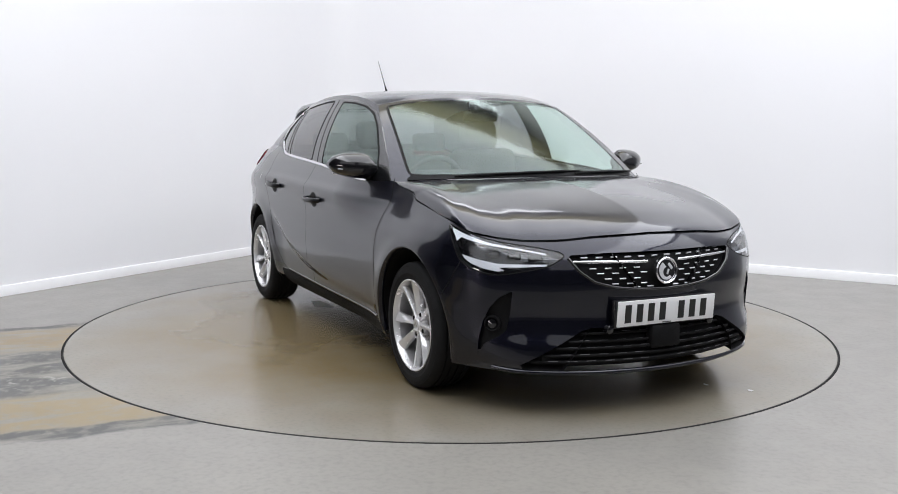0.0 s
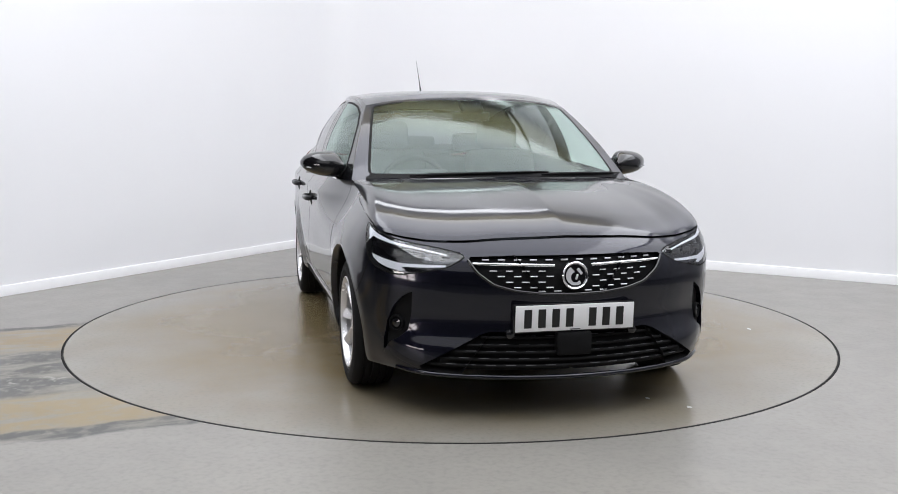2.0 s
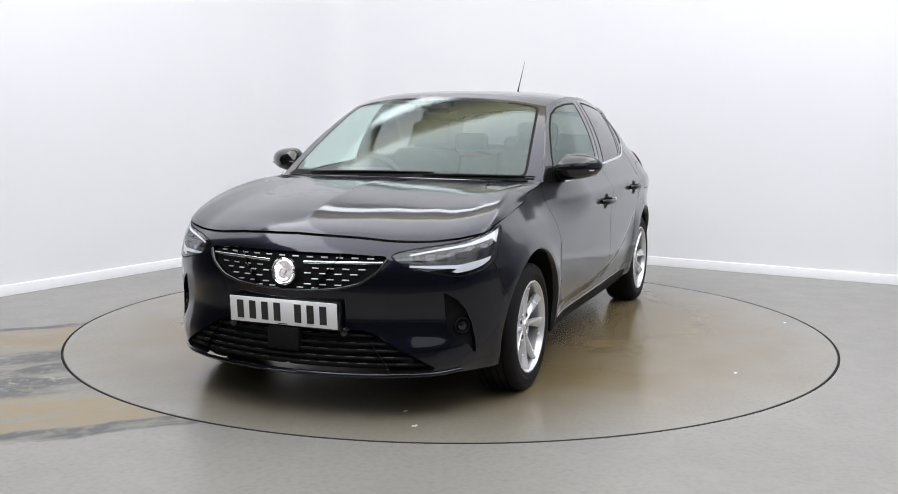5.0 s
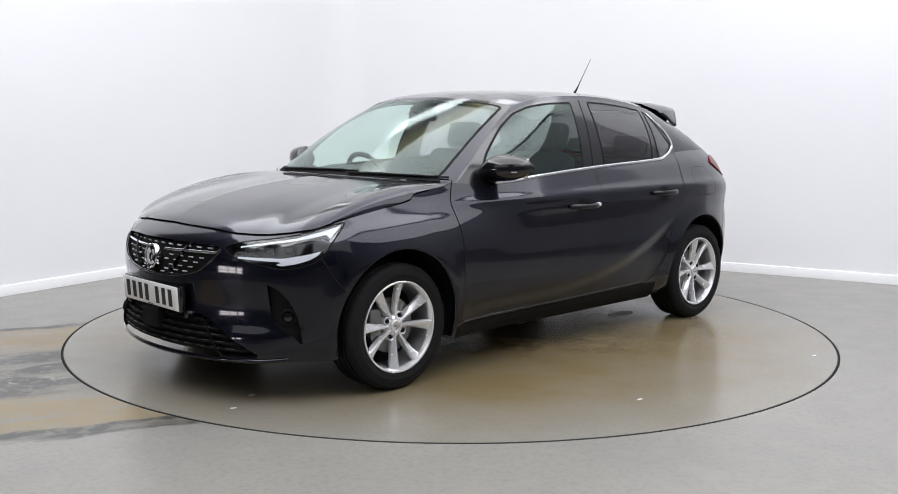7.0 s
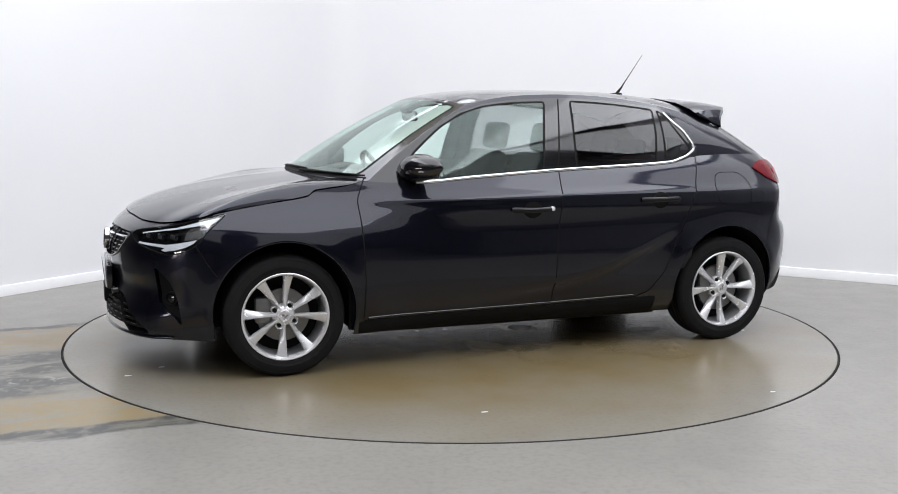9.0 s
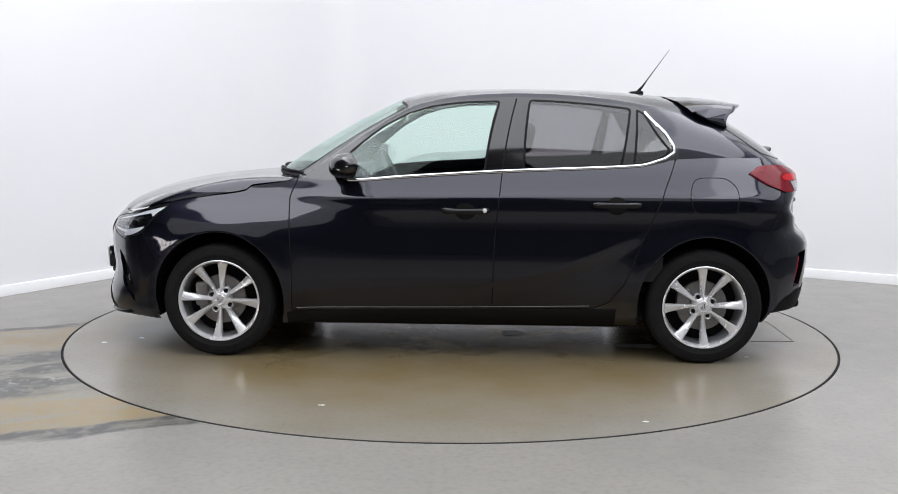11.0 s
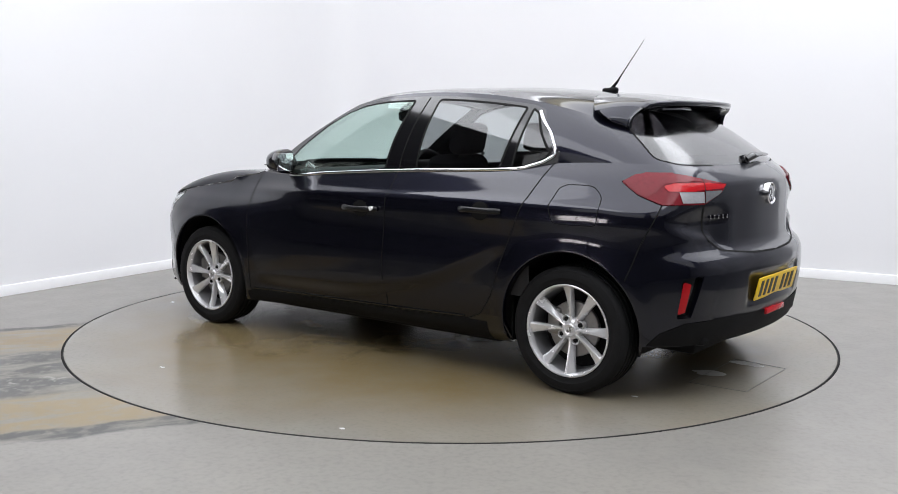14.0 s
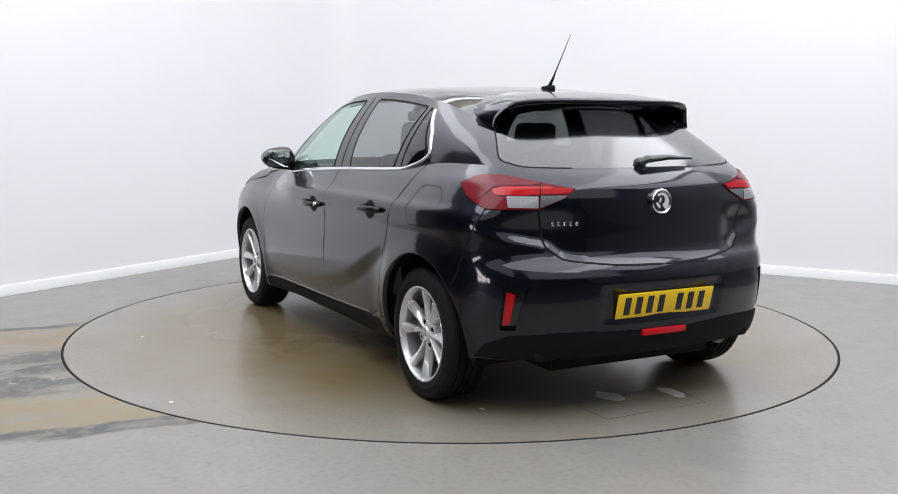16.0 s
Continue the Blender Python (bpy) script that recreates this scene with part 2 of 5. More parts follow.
def floor_material(name, disc):
    """Painted grey concrete with dull stains, worn bands and scuffs; the disc also has painted shade."""
    m = mat(name, (0.27, 0.26, 0.245), 0.34)
    nt = m.node_tree
    b = nt.nodes["Principled BSDF"]
    L = nt.links.new
    tc = nt.nodes.new("ShaderNodeTexCoord")

    def noise_of(scale, detail=6, dist=0.0):
        n = nt.nodes.new("ShaderNodeTexNoise")
        n.inputs["Scale"].default_value, n.inputs["Detail"].default_value, n.inputs["Distortion"].default_value = scale, detail, dist
        L(tc.outputs["Object"], n.inputs["Vector"])
        return n.outputs[0]

    def ramp(src, lo, hi):
        r = nt.nodes.new("ShaderNodeMapRange")
        r.inputs[1].default_value, r.inputs[2].default_value = lo, hi
        r.clamp = True
        L(src, r.inputs[0])
        return r.outputs[0]

    def over(fac, under, color):
        mx = nt.nodes.new("ShaderNodeMix")
        mx.data_type = "RGBA"
        L(fac, mx.inputs[0])
        if isinstance(under, tuple):
            mx.inputs[6].default_value = (*under, 1)
        else:
            L(under, mx.inputs[6])
        mx.inputs[7].default_value = (*color, 1)
        return mx.outputs[2]

    def math_node(op, a, c):
        k = nt.nodes.new("ShaderNodeMath")
        k.operation = op
        for i, v in enumerate((a, c)):
            if isinstance(v, (int, float)):
                k.inputs[i].default_value = v
            else:
                L(v, k.inputs[i])
        return k.outputs[0]

    if disc:
        # grey sealed concrete, tan in the middle: the car's shade put into the colour
        ln = nt.nodes.new("ShaderNodeVectorMath")
        ln.operation = "LENGTH"
        L(tc.outputs["Object"], ln.inputs[0])
        mid = ramp(math_node("ADD", ln.outputs["Value"], math_node("MULTIPLY", noise_of(1.2, 5, 0.2), 1.3)), 3.0, 1.9)
        col = over(ramp(noise_of(1.3, 7, 0.6), 0.35, 0.7), (0.245, 0.232, 0.205), (0.215, 0.203, 0.18))
        col = over(math_node("MULTIPLY", mid, 0.95), col, (0.160, 0.116, 0.050))
        col = over(math_node("MULTIPLY", ramp(noise_of(3.0, 3, 0.0), 0.4, 0.95), 0.35), col, (0.235, 0.215, 0.175))
        col = over(math_node("MULTIPLY", ramp(noise_of(45, 8), 0.5, 0.85), 0.5), col, (0.15, 0.14, 0.115))
        rough = math_node("ADD", 0.18, math_node("MULTIPLY", noise_of(1.4, 4, 0.1), 0.10))
    else:
        col = over(ramp(noise_of(1.1), 0.35, 0.7), (0.245, 0.232, 0.208), (0.215, 0.205, 0.187))
        col = over(math_node("MULTIPLY", ramp(noise_of(38, 8), 0.45, 0.75), 0.75), col, (0.175, 0.166, 0.15))
        col = over(math_node("MULTIPLY", ramp(noise_of(7.0, 9, 0.4), 0.5, 0.72), 0.45), col, (0.265, 0.25, 0.225))
        sep = nt.nodes.new("ShaderNodeSeparateXYZ")
        L(tc.outputs["Object"], sep.inputs[0])
        # a worn track of tan and grey bands that runs up to the disc
        across = math_node("ADD", math_node("MULTIPLY", sep.outputs[1], 0.9063), math_node("MULTIPLY", sep.outputs[0], -0.4226))
        wob = math_node("ADD", across, math_node("MULTIPLY", math_node("SUBTRACT", noise_of(4.5, 9, 0.4), 0.5), 0.13))
        along = math_node("ADD", math_node("MULTIPLY", sep.outputs[0], 0.9063), math_node("MULTIPLY", sep.outputs[1], 0.4226))
        stretch = nt.nodes.new("ShaderNodeCombineXYZ")
        L(math_node("MULTIPLY", along, 0.9), stretch.inputs[0])
        L(math_node("MULTIPLY", across, 3.0), stretch.inputs[1])
        streak = nt.nodes.new("ShaderNodeTexNoise")
        streak.inputs["Scale"].default_value, streak.inputs["Detail"].default_value, streak.inputs["Distortion"].default_value = 2.4, 9, 0.5
        L(stretch.outputs[0], streak.inputs["Vector"])
        near = ramp(along, -0.9, -1.2)

        def band(lo, hi, soft, strength, color, under, ragged=True):
            k = math_node("MULTIPLY", math_node("MULTIPLY", ramp(wob, lo, lo + soft), ramp(wob, hi, hi - soft)), near)
            if ragged:
                k = math_node("MULTIPLY", k, math_node("MULTIPLY", ramp(streak.outputs[0], 0.37, 0.49), ramp(noise_of(14, 9, 0.3), 0.26, 0.50)))
            return over(math_node("MULTIPLY", k, strength), under, color)

        col = band(-1.36, 0.93, 0.03, 0.6, (0.185, 0.172, 0.135), col, False)
        col = band(0.22, 0.86, 0.10, 0.95, (0.235, 0.172, 0.085), col)
        col = band(-1.25, -0.62, 0.10, 0.95, (0.235, 0.178, 0.09), col)
        col = band(-0.70, 0.26, 0.08, 0.95, (0.058, 0.058, 0.054), col)
        scuff = math_node("MULTIPLY", math_node("MULTIPLY", ramp(wob, -0.62, -0.50), ramp(wob, -0.18, -0.30)), ramp(noise_of(9, 9, 1.5), 0.60, 0.70))
        col = over(math_node("MULTIPLY", math_node("MULTIPLY", scuff, near), 0.6), col, (0.34, 0.33, 0.30))
        col = band(0.83, 0.95, 0.03, 1.0, (0.05, 0.05, 0.048), col)
        col = band(-1.375, -1.19, 0.03, 1.0, (0.05, 0.05, 0.048), col)
        rough = math_node("ADD", 0.25, math_node("MULTIPLY", noise_of(5, 6), 0.14))
    L(col, b.inputs["Base Color"])
    L(rough, b.inputs["Roughness"])
    bp = nt.nodes.new("ShaderNodeBump")
    bp.inputs["Strength"].default_value, bp.inputs["Distance"].default_value = 0.015, 0.01
    L(noise_of(120, 6), bp.inputs["Height"])
    L(bp.outputs[0], b.inputs["Normal"])
    return m


DISC_R = 2.2304
FLOORM = floor_material("grey_painted_concrete", False)
DISCM = floor_material("turntable_concrete", True)


def floor_with_hole():
    """The floor, with a round pit for the turntable."""
    bm = bmesh.new()
    n = 192
    ring = [bm.verts.new(((DISC_R + 0.006) * math.cos(2 * math.pi * i / n), (DISC_R + 0.006) * math.sin(2 * math.pi * i / n), 0)) for i in range(n)]
    low = [bm.verts.new((v.co.x, v.co.y, -0.06)) for v in ring]
    out = []
    for i in range(n):
        c, s = math.cos(2 * math.pi * i / n), math.sin(2 * math.pi * i / n)
        k = 12 / max(abs(c), abs(s))
        out.append(bm.verts.new((c * k, s * k, 0)))
    for i in range(n):
        j = (i + 1) % n
        bm.faces.new((ring[i], out[i], out[j], ring[j]))
        bm.faces.new((low[i], ring[i], ring[j], low[j]))
    bm.faces.new(low)
    return bm


tagged(part("floor", floor_with_hole(), FLOORM, smooth=False), "grey painted concrete floor with worn tan and dark bands", "floor", kind="structure")

# three unseen slabs, painted dark as unlit floor for the car's doors to reflect
bm = bmesh.new()
box(bm, pose(-0.5, -6.75, 0.0), 18.0, 5.6, 0.008)
tagged(part("floor_hall", bm, HALL, smooth=False), "unseen floor behind the studio, its lack of light painted dark", "floor", kind="structure")

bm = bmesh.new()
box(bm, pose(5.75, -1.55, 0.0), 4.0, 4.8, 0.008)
tagged(part("floor_side", bm, HALL, smooth=False), "unseen floor slab beside the studio, added dark for reflections", "floor", kind="structure")

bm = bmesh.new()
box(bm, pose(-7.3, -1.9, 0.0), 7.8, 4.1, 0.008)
tagged(part("floor_entry", bm, HALL, smooth=False), "unseen floor left of the studio, its lack of light painted dark", "floor", kind="structure")

turntable = tagged(new("turntable"), "round grey concrete car turntable set flush in the floor", "turntable")
bm = bmesh.new()
lathe(bm, [(DISC_R - 0.006, -0.05), (DISC_R - 0.006, -0.003), (DISC_R - 0.009, 0.0)], 192)
top = [v for v in bm.verts if v.co.z > -0.001]
bm.faces.new(sorted(top, key=lambda v: math.atan2(v.co.y, v.co.x)))
part("disc", bm, DISCM, turntable, smooth=False)
bm = bmesh.new()
lathe(bm, [(DISC_R - 0.0075, 0.0008), (DISC_R - 0.0075, -0.02), (DISC_R + 0.004, -0.02), (DISC_R + 0.004, 0.0008)], 192, closed=True)
part("edge_gap", bm, SEAM, turntable, "black gap round the rim")

# puddles: the bright wall they mirror is put into a pale base colour
WET = mat("pale_puddle_sheen", (0.38, 0.37, 0.34), 0.4, var=0.3, scale=30)
SPOT = mat("white_paint_fleck", (0.42, 0.42, 0.40), 0.3, var=0.1, scale=40)


def blot(name, x, y, rx, ry, seed, material, label):
    """A thin irregular film lying on the disc."""
    bm = bmesh.new()
    ring = []
    for i in range(40):
        a = 2 * math.pi * i / 40
        r = 1 + 0.45 * noise.noise(Vector((math.cos(a) * 1.3 + seed, math.sin(a) * 1.3, seed)))
        ring.append(bm.verts.new((x + rx * r * math.cos(a), y + ry * r * math.sin(a), 0.0016)))
    bm.faces.new(ring)
    ob = part(name, bm, material, turntable, label, smooth=False)
    return ob


for k, (x, y, rx, ry) in enumerate(((-0.37, 0.20, 0.075, 0.06), (-1.07, 0.50, 0.12, 0.05), (-0.96, -0.50, 0.13, 0.06), (-1.72, 0.10, 0.08, 0.05), (-1.80, -0.20, 0.09, 0.04))):
    blot("puddle_film", x, y, rx, ry, k * 1.7, WET, "puddle with the wall's reflection painted pale")
for k, (x, y) in enumerate(((0.255, 0.106), (0.079, 0.116), (1.92, 0.62), (1.75, 0.50), (0.5, 1.75), (-0.9, 1.9), (-1.62, 0.72))):
    blot("fleck", x, y, 0.016, 0.009, k * 2.3, SPOT, "white fleck")
bm = bmesh.new()
for a, b in (((-1.99, 0.32), (-1.71, 0.33)), ((-1.99, -0.23), (-1.71, -0.26)), ((-1.99, 0.32), (-1.99, -0.23)), ((-1.71, 0.33), (-1.71, -0.26))):
    d = Vector((b[0] - a[0], b[1] - a[1], 0))
    box(bm, Matrix.Translation(((a[0] + b[0]) / 2, (a[1] + b[1]) / 2, 0.0004)) @ pose(0, 0, 0, 0, 0, math.degrees(math.atan2(d.y, d.x))), d.length, 0.002, 0.003)
part("hatch_gap", bm, HATCHM, turntable, "dark gap round a small access hatch", smooth=False)


# ================= the car's surface =================
def hermite(xs, ys, x):
    """A smooth curve through (xs, ys), with limited slopes."""
    xs, ys, x = np.asarray(xs, float), np.asarray(ys, float), np.asarray(x, float)
    d = np.diff(ys) / np.diff(xs)
    m = np.zeros(len(xs))
    m[0], m[-1] = d[0], d[-1]
    same = d[:-1] * d[1:] > 0
    m[1:-1] = np.where(same, 2 * d[:-1] * d[1:] / np.where(same, d[:-1] + d[1:], 1), 0)
    i = np.clip(np.searchsorted(xs, x) - 1, 0, len(xs) - 2)
    h = xs[i + 1] - xs[i]
    t = np.clip((x - xs[i]) / h, 0, 1)
    return ys[i] * (1 + 2 * t) * (1 - t) ** 2 + m[i] * h * t * (1 - t) ** 2 + ys[i + 1] * t * t * (3 - 2 * t) + m[i + 1] * h * t * t * (t - 1)


def spline(ctrl, t):
    """Catmull-Rom through the control points, t from 0 to 1; the ends are mirrored in y where they lie on the middle plane."""
    c = np.asarray(ctrl, float)
    flip = np.ones(c.shape[1])
    flip[1] = -1
    a = c[1] * flip if abs(c[0, 1]) < 1e-9 else 2 * c[0] - c[1]
    b = c[-2] * flip if abs(c[-1, 1]) < 1e-9 else 2 * c[-1] - c[-2]
    p = np.vstack([a, c, b])
    u = np.clip(np.asarray(t, float), 0, 1) * (len(c) - 1)
    i = np.minimum(u.astype(int), len(c) - 2)
    f = (u - i)[..., None]
    p0, p1, p2, p3 = p[i], p[i + 1], p[i + 2], p[i + 3]
    return 0.5 * (2 * p1 + (p2 - p0) * f + (2 * p0 - 5 * p1 + 4 * p2 - p3) * f ** 2 + (3 * p1 - p0 - 3 * p2 + p3) * f ** 3)


def step(a, b, x):
    t = np.clip((np.asarray(x, float) - a) / (b - a), 0, 1)
    return t * t * (3 - 2 * t)


# widest outline in plan, from the middle of the nose to the middle of the tail
PLAN = [(2.09, 0), (2.07, 0.22), (2.01, 0.44), (1.915, 0.62), (1.78, 0.755), (1.60, 0.832), (1.40, 0.862), (1.15, 0.872), (0.8, 0.876),
        (0.4, 0.88), (0.0, 0.884), (-0.4, 0.885), (-0.8, 0.884), (-1.1, 0.880), (-1.35, 0.868), (-1.56, 0.835), (-1.72, 0.765), (-1.83, 0.645),
        (-1.90, 0.45), (-1.935, 0.22), (-1.945, 0)]
_p = spline(PLAN, np.linspace(0, 1, 1601))
_s = np.concatenate([[0], np.cumsum(np.hypot(*np.diff(_p, axis=0).T))])
LENGTH = _s[-1]


def plan_at(s):
    s = np.clip(s, 0, LENGTH)
    x, y = np.interp(s, _s, _p[:, 0]), np.interp(s, _s, _p[:, 1])
    e = 0.01
    lo, hi = np.clip(s - e, 0, LENGTH), np.clip(s + e, 0, LENGTH)
    tx, ty = np.interp(hi, _s, _p[:, 0]) - np.interp(lo, _s, _p[:, 0]), np.interp(hi, _s, _p[:, 1]) - np.interp(lo, _s, _p[:, 1])
    n = np.hypot(tx, ty)
    return x, y, -ty / n * -1, tx / n * -1


def s_of_x(x):
    return np.interp(-np.asarray(x, float), -_p[:, 0], _s)


# how far each face leans in from that outline, by height
FRONT = ([0.15, 0.20, 0.25, 0.30, 0.37, 0.43, 0.5, 0.56, 0.62, 0.66, 0.71, 0.745, 0.80], [0.06, 0.02, 0.005, 0.008, 0.030, 0.037, 0.030, 0.027, 0.031, 0.042, 0.072, 0.110, 0.19])
SIDE = ([0.15, 0.20, 0.245, 0.275, 0.36, 0.46, 0.55, 0.63, 0.70, 0.76, 0.80, 0.84, 0.865, 0.90, 0.95, 1.0, 1.1], [0.16, 0.095, 0.052, 0.036, 0.018, 0.006, 0.003, 0.007, 0.0095, 0.006, 0.001, 0.003, 0.012, 0.034, 0.066, 0.10, 0.20])
FENDER = ([0.15, 0.20, 0.3, 0.5, 0.62, 0.70, 0.76, 0.82, 0.88, 0.95, 1.0], [0.07, 0.04, 0.02, 0.002, 0.0, 0.012, 0.038, 0.078, 0.112, 0.137, 0.165])
REAR = ([0.2, 0.26, 0.32, 0.42, 0.52, 0.60, 0.65, 0.685, 0.72, 0.80, 0.90, 0.97, 1.02, 1.06, 1.1], [0.09, 0.055, 0.03, 0.014, 0.002, 0.004, 0.022, 0.060, 0.074, 0.076, 0.076, 0.088, 0.130, 0.182, 0.24])


def lower_body(s, z):
    """The painted lower body: a point for a place s along the outline and a height z."""
    s, z = np.broadcast_arrays(np.asarray(s, float), np.asarray(z, float))
    x, y, nx, ny = plan_at(s)
    wf = 1 - step(0.62, 1.02, s)
    wr = 1 - step(0.55, 0.95, LENGTH - s)
    wfen = step(0.3, 1.05, x) * (1 - wf)
    off = wf * hermite(*FRONT, z) + wr * hermite(*REAR, z) + (1 - wf - wr) * ((1 - wfen) * hermite(*SIDE, z) + wfen * hermite(*FENDER, z))
    # scalloped door bottoms: the skin steps in under a line that climbs to the rear wheel
    line = hermite([-1.0, -0.75, -0.45, -0.15, 0.2, 0.9], [0.69, 0.575, 0.45, 0.385, 0.35, 0.335], x)
    door = step(0.95, 0.65, x) * step(-1.02, -0.72, x)
    off = off + door * 0.026 * step(0.030, -0.055, z - line) * step(0.19, 0.30, z)
    # soft crease along the shoulder
    crease = 0.852 + 0.02 * step(0.9, -1.0, x)
    off = off - 0.006 * np.exp(-((z - crease) / 0.02) ** 2) * step(1.0, 0.6, x) * step(-1.62, -1.4, x)
    # flared wheel arches
    for hub in (1.269, -1.269):
        r = np.hypot(x - hub, z - 0.30)
        off = off - 0.008 * np.exp(-((r - 0.365) / 0.06) ** 2) * step(0.3, 0.6, y)
    # ledge on the rear bumper that climbs to the corner under the tail lamp
    ledge = hermite([4.20, 4.36, 4.5, 4.66, 4.73, 4.86], [0.815, 0.790, 0.765, 0.735, 0.690, 0.660], s)
    off = off + 0.024 * step(-0.015, 0.030, z - ledge) * step(0.90, 0.80, z) * step(4.30, 4.50, s) * step(4.84, 4.68, s)
    # shallow recess for the rear plate
    off = off + 0.010 * step(0.405, 0.435, z) * step(0.575, 0.55, z) * step(0.34, 0.29, y) * (x < 0)
    return np.stack([x - nx * off, np.maximum(y - ny * off, 0), z], -1)


def top_height(s):
    """Height of the upper edge of the lower body along the outline."""
    x, y, _, _ = plan_at(s)
    front = hermite([0, 0.3, 0.5, 0.62, 0.72, 0.78], [0.765, 0.757, 0.744, 0.742, 0.752, 0.765], y)
    side = hermite([-1.9, -1.53, -1.4, -1.15, -0.91, -0.22, 0.3, 0.57, 0.72, 0.85, 0.93, 1.04, 1.10, 1.14, 1.33, 1.53, 1.75], [1.05, 1.066, 1.066, 1.058, 1.022, 0.99, 0.958, 0.938, 0.938, 0.945, 0.925, 0.909, 0.900, 0.874, 0.846, 0.814, 0.768], x)
    w = step(1.6, 1.8, x)
    return w * front + (1 - w) * side


def low_height(s):
    x, _, _, _ = plan_at(s)
    return hermite([-1.95, -1.6, -1.3, -0.9, 1.0, 1.5, 1.9, 2.09], [0.27, 0.262, 0.22, 0.185, 0.185, 0.19, 0.19, 0.19], x)


S_A = float(s_of_x(0.83))
S_C = float(s_of_x(-1.56))
S_H = float(s_of_x(1.413))


def edge(s):
    return lower_body(s, top_height(s))


# greenhouse: the lower line B and the roof line R, both run by one parameter k (0 screen, 1-2 side, 3 rear glass)
SCREEN_LOW = [(1.065, 0, 0.966), (1.045, 0.28, 0.963), (0.975, 0.53, 0.957), tuple(edge(np.array(S_A)))]
SCREEN_TOP = [(0.338, 0, 1.380), (0.330, 0.22, 1.375), (0.302, 0.43, 1.359), (0.245, 0.590, 1.332)]
RAIL = [(0.245, 0.590, 1.332), (0.06, 0.594, 1.372), (-0.14, 0.596, 1.391), (-0.38, 0.595, 1.395), (-0.64, 0.586, 1.382), (-0.9, 0.577, 1.350), (-1.10, 0.566, 1.309), (-1.26, 0.552, 1.262)]
TAIL_TOP = [(-1.26, 0.552, 1.262), (-1.30, 0.42, 1.313), (-1.325, 0.22, 1.338), (-1.33, 0, 1.345)]


def line_low(k):
    k = np.asarray(k, float)
    a = spline(SCREEN_LOW, k)
    b = edge(S_A + (S_C - S_A) * np.clip(k - 1, 0, 1))
    c = edge(S_C + (LENGTH - S_C) * np.clip(k - 2, 0, 1))
    return np.where(k[..., None] < 1, a, np.where(k[..., None] < 2, b, c))


def line_roof(k):
    k = np.asarray(k, float)
    a, b, c = spline(SCREEN_TOP, k), spline(RAIL, k - 1), spline(TAIL_TOP, k - 2)
    return np.where(k[..., None] < 1, a, np.where(k[..., None] < 2, b, c))


def greenhouse(k, w):
    """Glass and pillars: k along the car, w from the belt line (0) to the roof (1)."""
    k, w = np.broadcast_arrays(np.asarray(k, float), np.asarray(w, float))
    lo, hi = line_low(k), line_roof(k)
    p = lo + (hi - lo) * w[..., None]
    bow = 4 * w * (1 - w)
    side = step(0.9, 1.25, k) * step(2.15, 1.8, k)
    front = 1 - step(0.45, 0.9, k)
    pillar = step(0.5, 0.95, k) * step(1.35, 1.02, k)
    rear = step(1.75, 2.3, k)
    p = p + bow[..., None] * (side[..., None] * np.array([0, 0.030, 0.004]) + front[..., None] * np.array([0.010, 0, 0.018]) + pillar[..., None] * np.array([0.010, 0.0, 0.016]) + rear[..., None] * np.array([-0.010, 0, 0.010]))
    return p


def half_patch(front, rear, side, s, v, crown=2.4):
    """A bonnet or roof half: v from the middle line (0) to the side (1), s from the front edge (0) to the rear edge (1)."""
    S, V = np.meshgrid(s, v, indexing="ij")
    f, r, d = front(v)[None], rear(v)[None], side(s)[:, None]
    f1, r1 = front(np.array([1.0]))[None], rear(np.array([1.0]))[None]
    S3, V3 = S[..., None], V[..., None]
    ruled = f * (1 - S3) + r * S3
    weight = np.concatenate([V3, V3, V3 ** (crown(S3) if callable(crown) else crown)], -1)
    return ruled + weight * (d - (f1 * (1 - S3) + r1 * S3)), S, V


def grid_faces(nu, nv):
    i, j = np.meshgrid(np.arange(nu - 1), np.arange(nv - 1), indexing="ij")
    a = (i * nv + j).ravel()
    return np.stack([a, a + 1, a + nv + 1, a + nv], 1)


def inside(poly, p):
    """Which points p lie inside the polygon."""
    poly = np.asarray(poly, float)
    x, y = p[:, 0], p[:, 1]
    out = np.zeros(len(p), bool)
    for (x0, y0), (x1, y1) in zip(poly, np.roll(poly, -1, axis=0)):
        if y0 == y1:
            continue
        hit = ((y0 > y) != (y1 > y)) & (x < (x1 - x0) * (y - y0) / (y1 - y0) + x0)
        out ^= hit
    return out


def nearest_on(poly, p):
    """Nearest points on the polygon's edge, with their distances."""
    poly = np.asarray(poly, float)
    best, dist = p.copy(), np.full(len(p), 1e9)
    for a, b in zip(poly, np.roll(poly, -1, axis=0)):
        d = b - a
        t = np.clip(((p - a) @ d) / max(d @ d, 1e-12), 0, 1)
        q = a + t[:, None] * d
        e = np.hypot(*(p - q).T)
        m = e < dist
        best[m], dist[m] = q[m], e[m]
    return best, dist


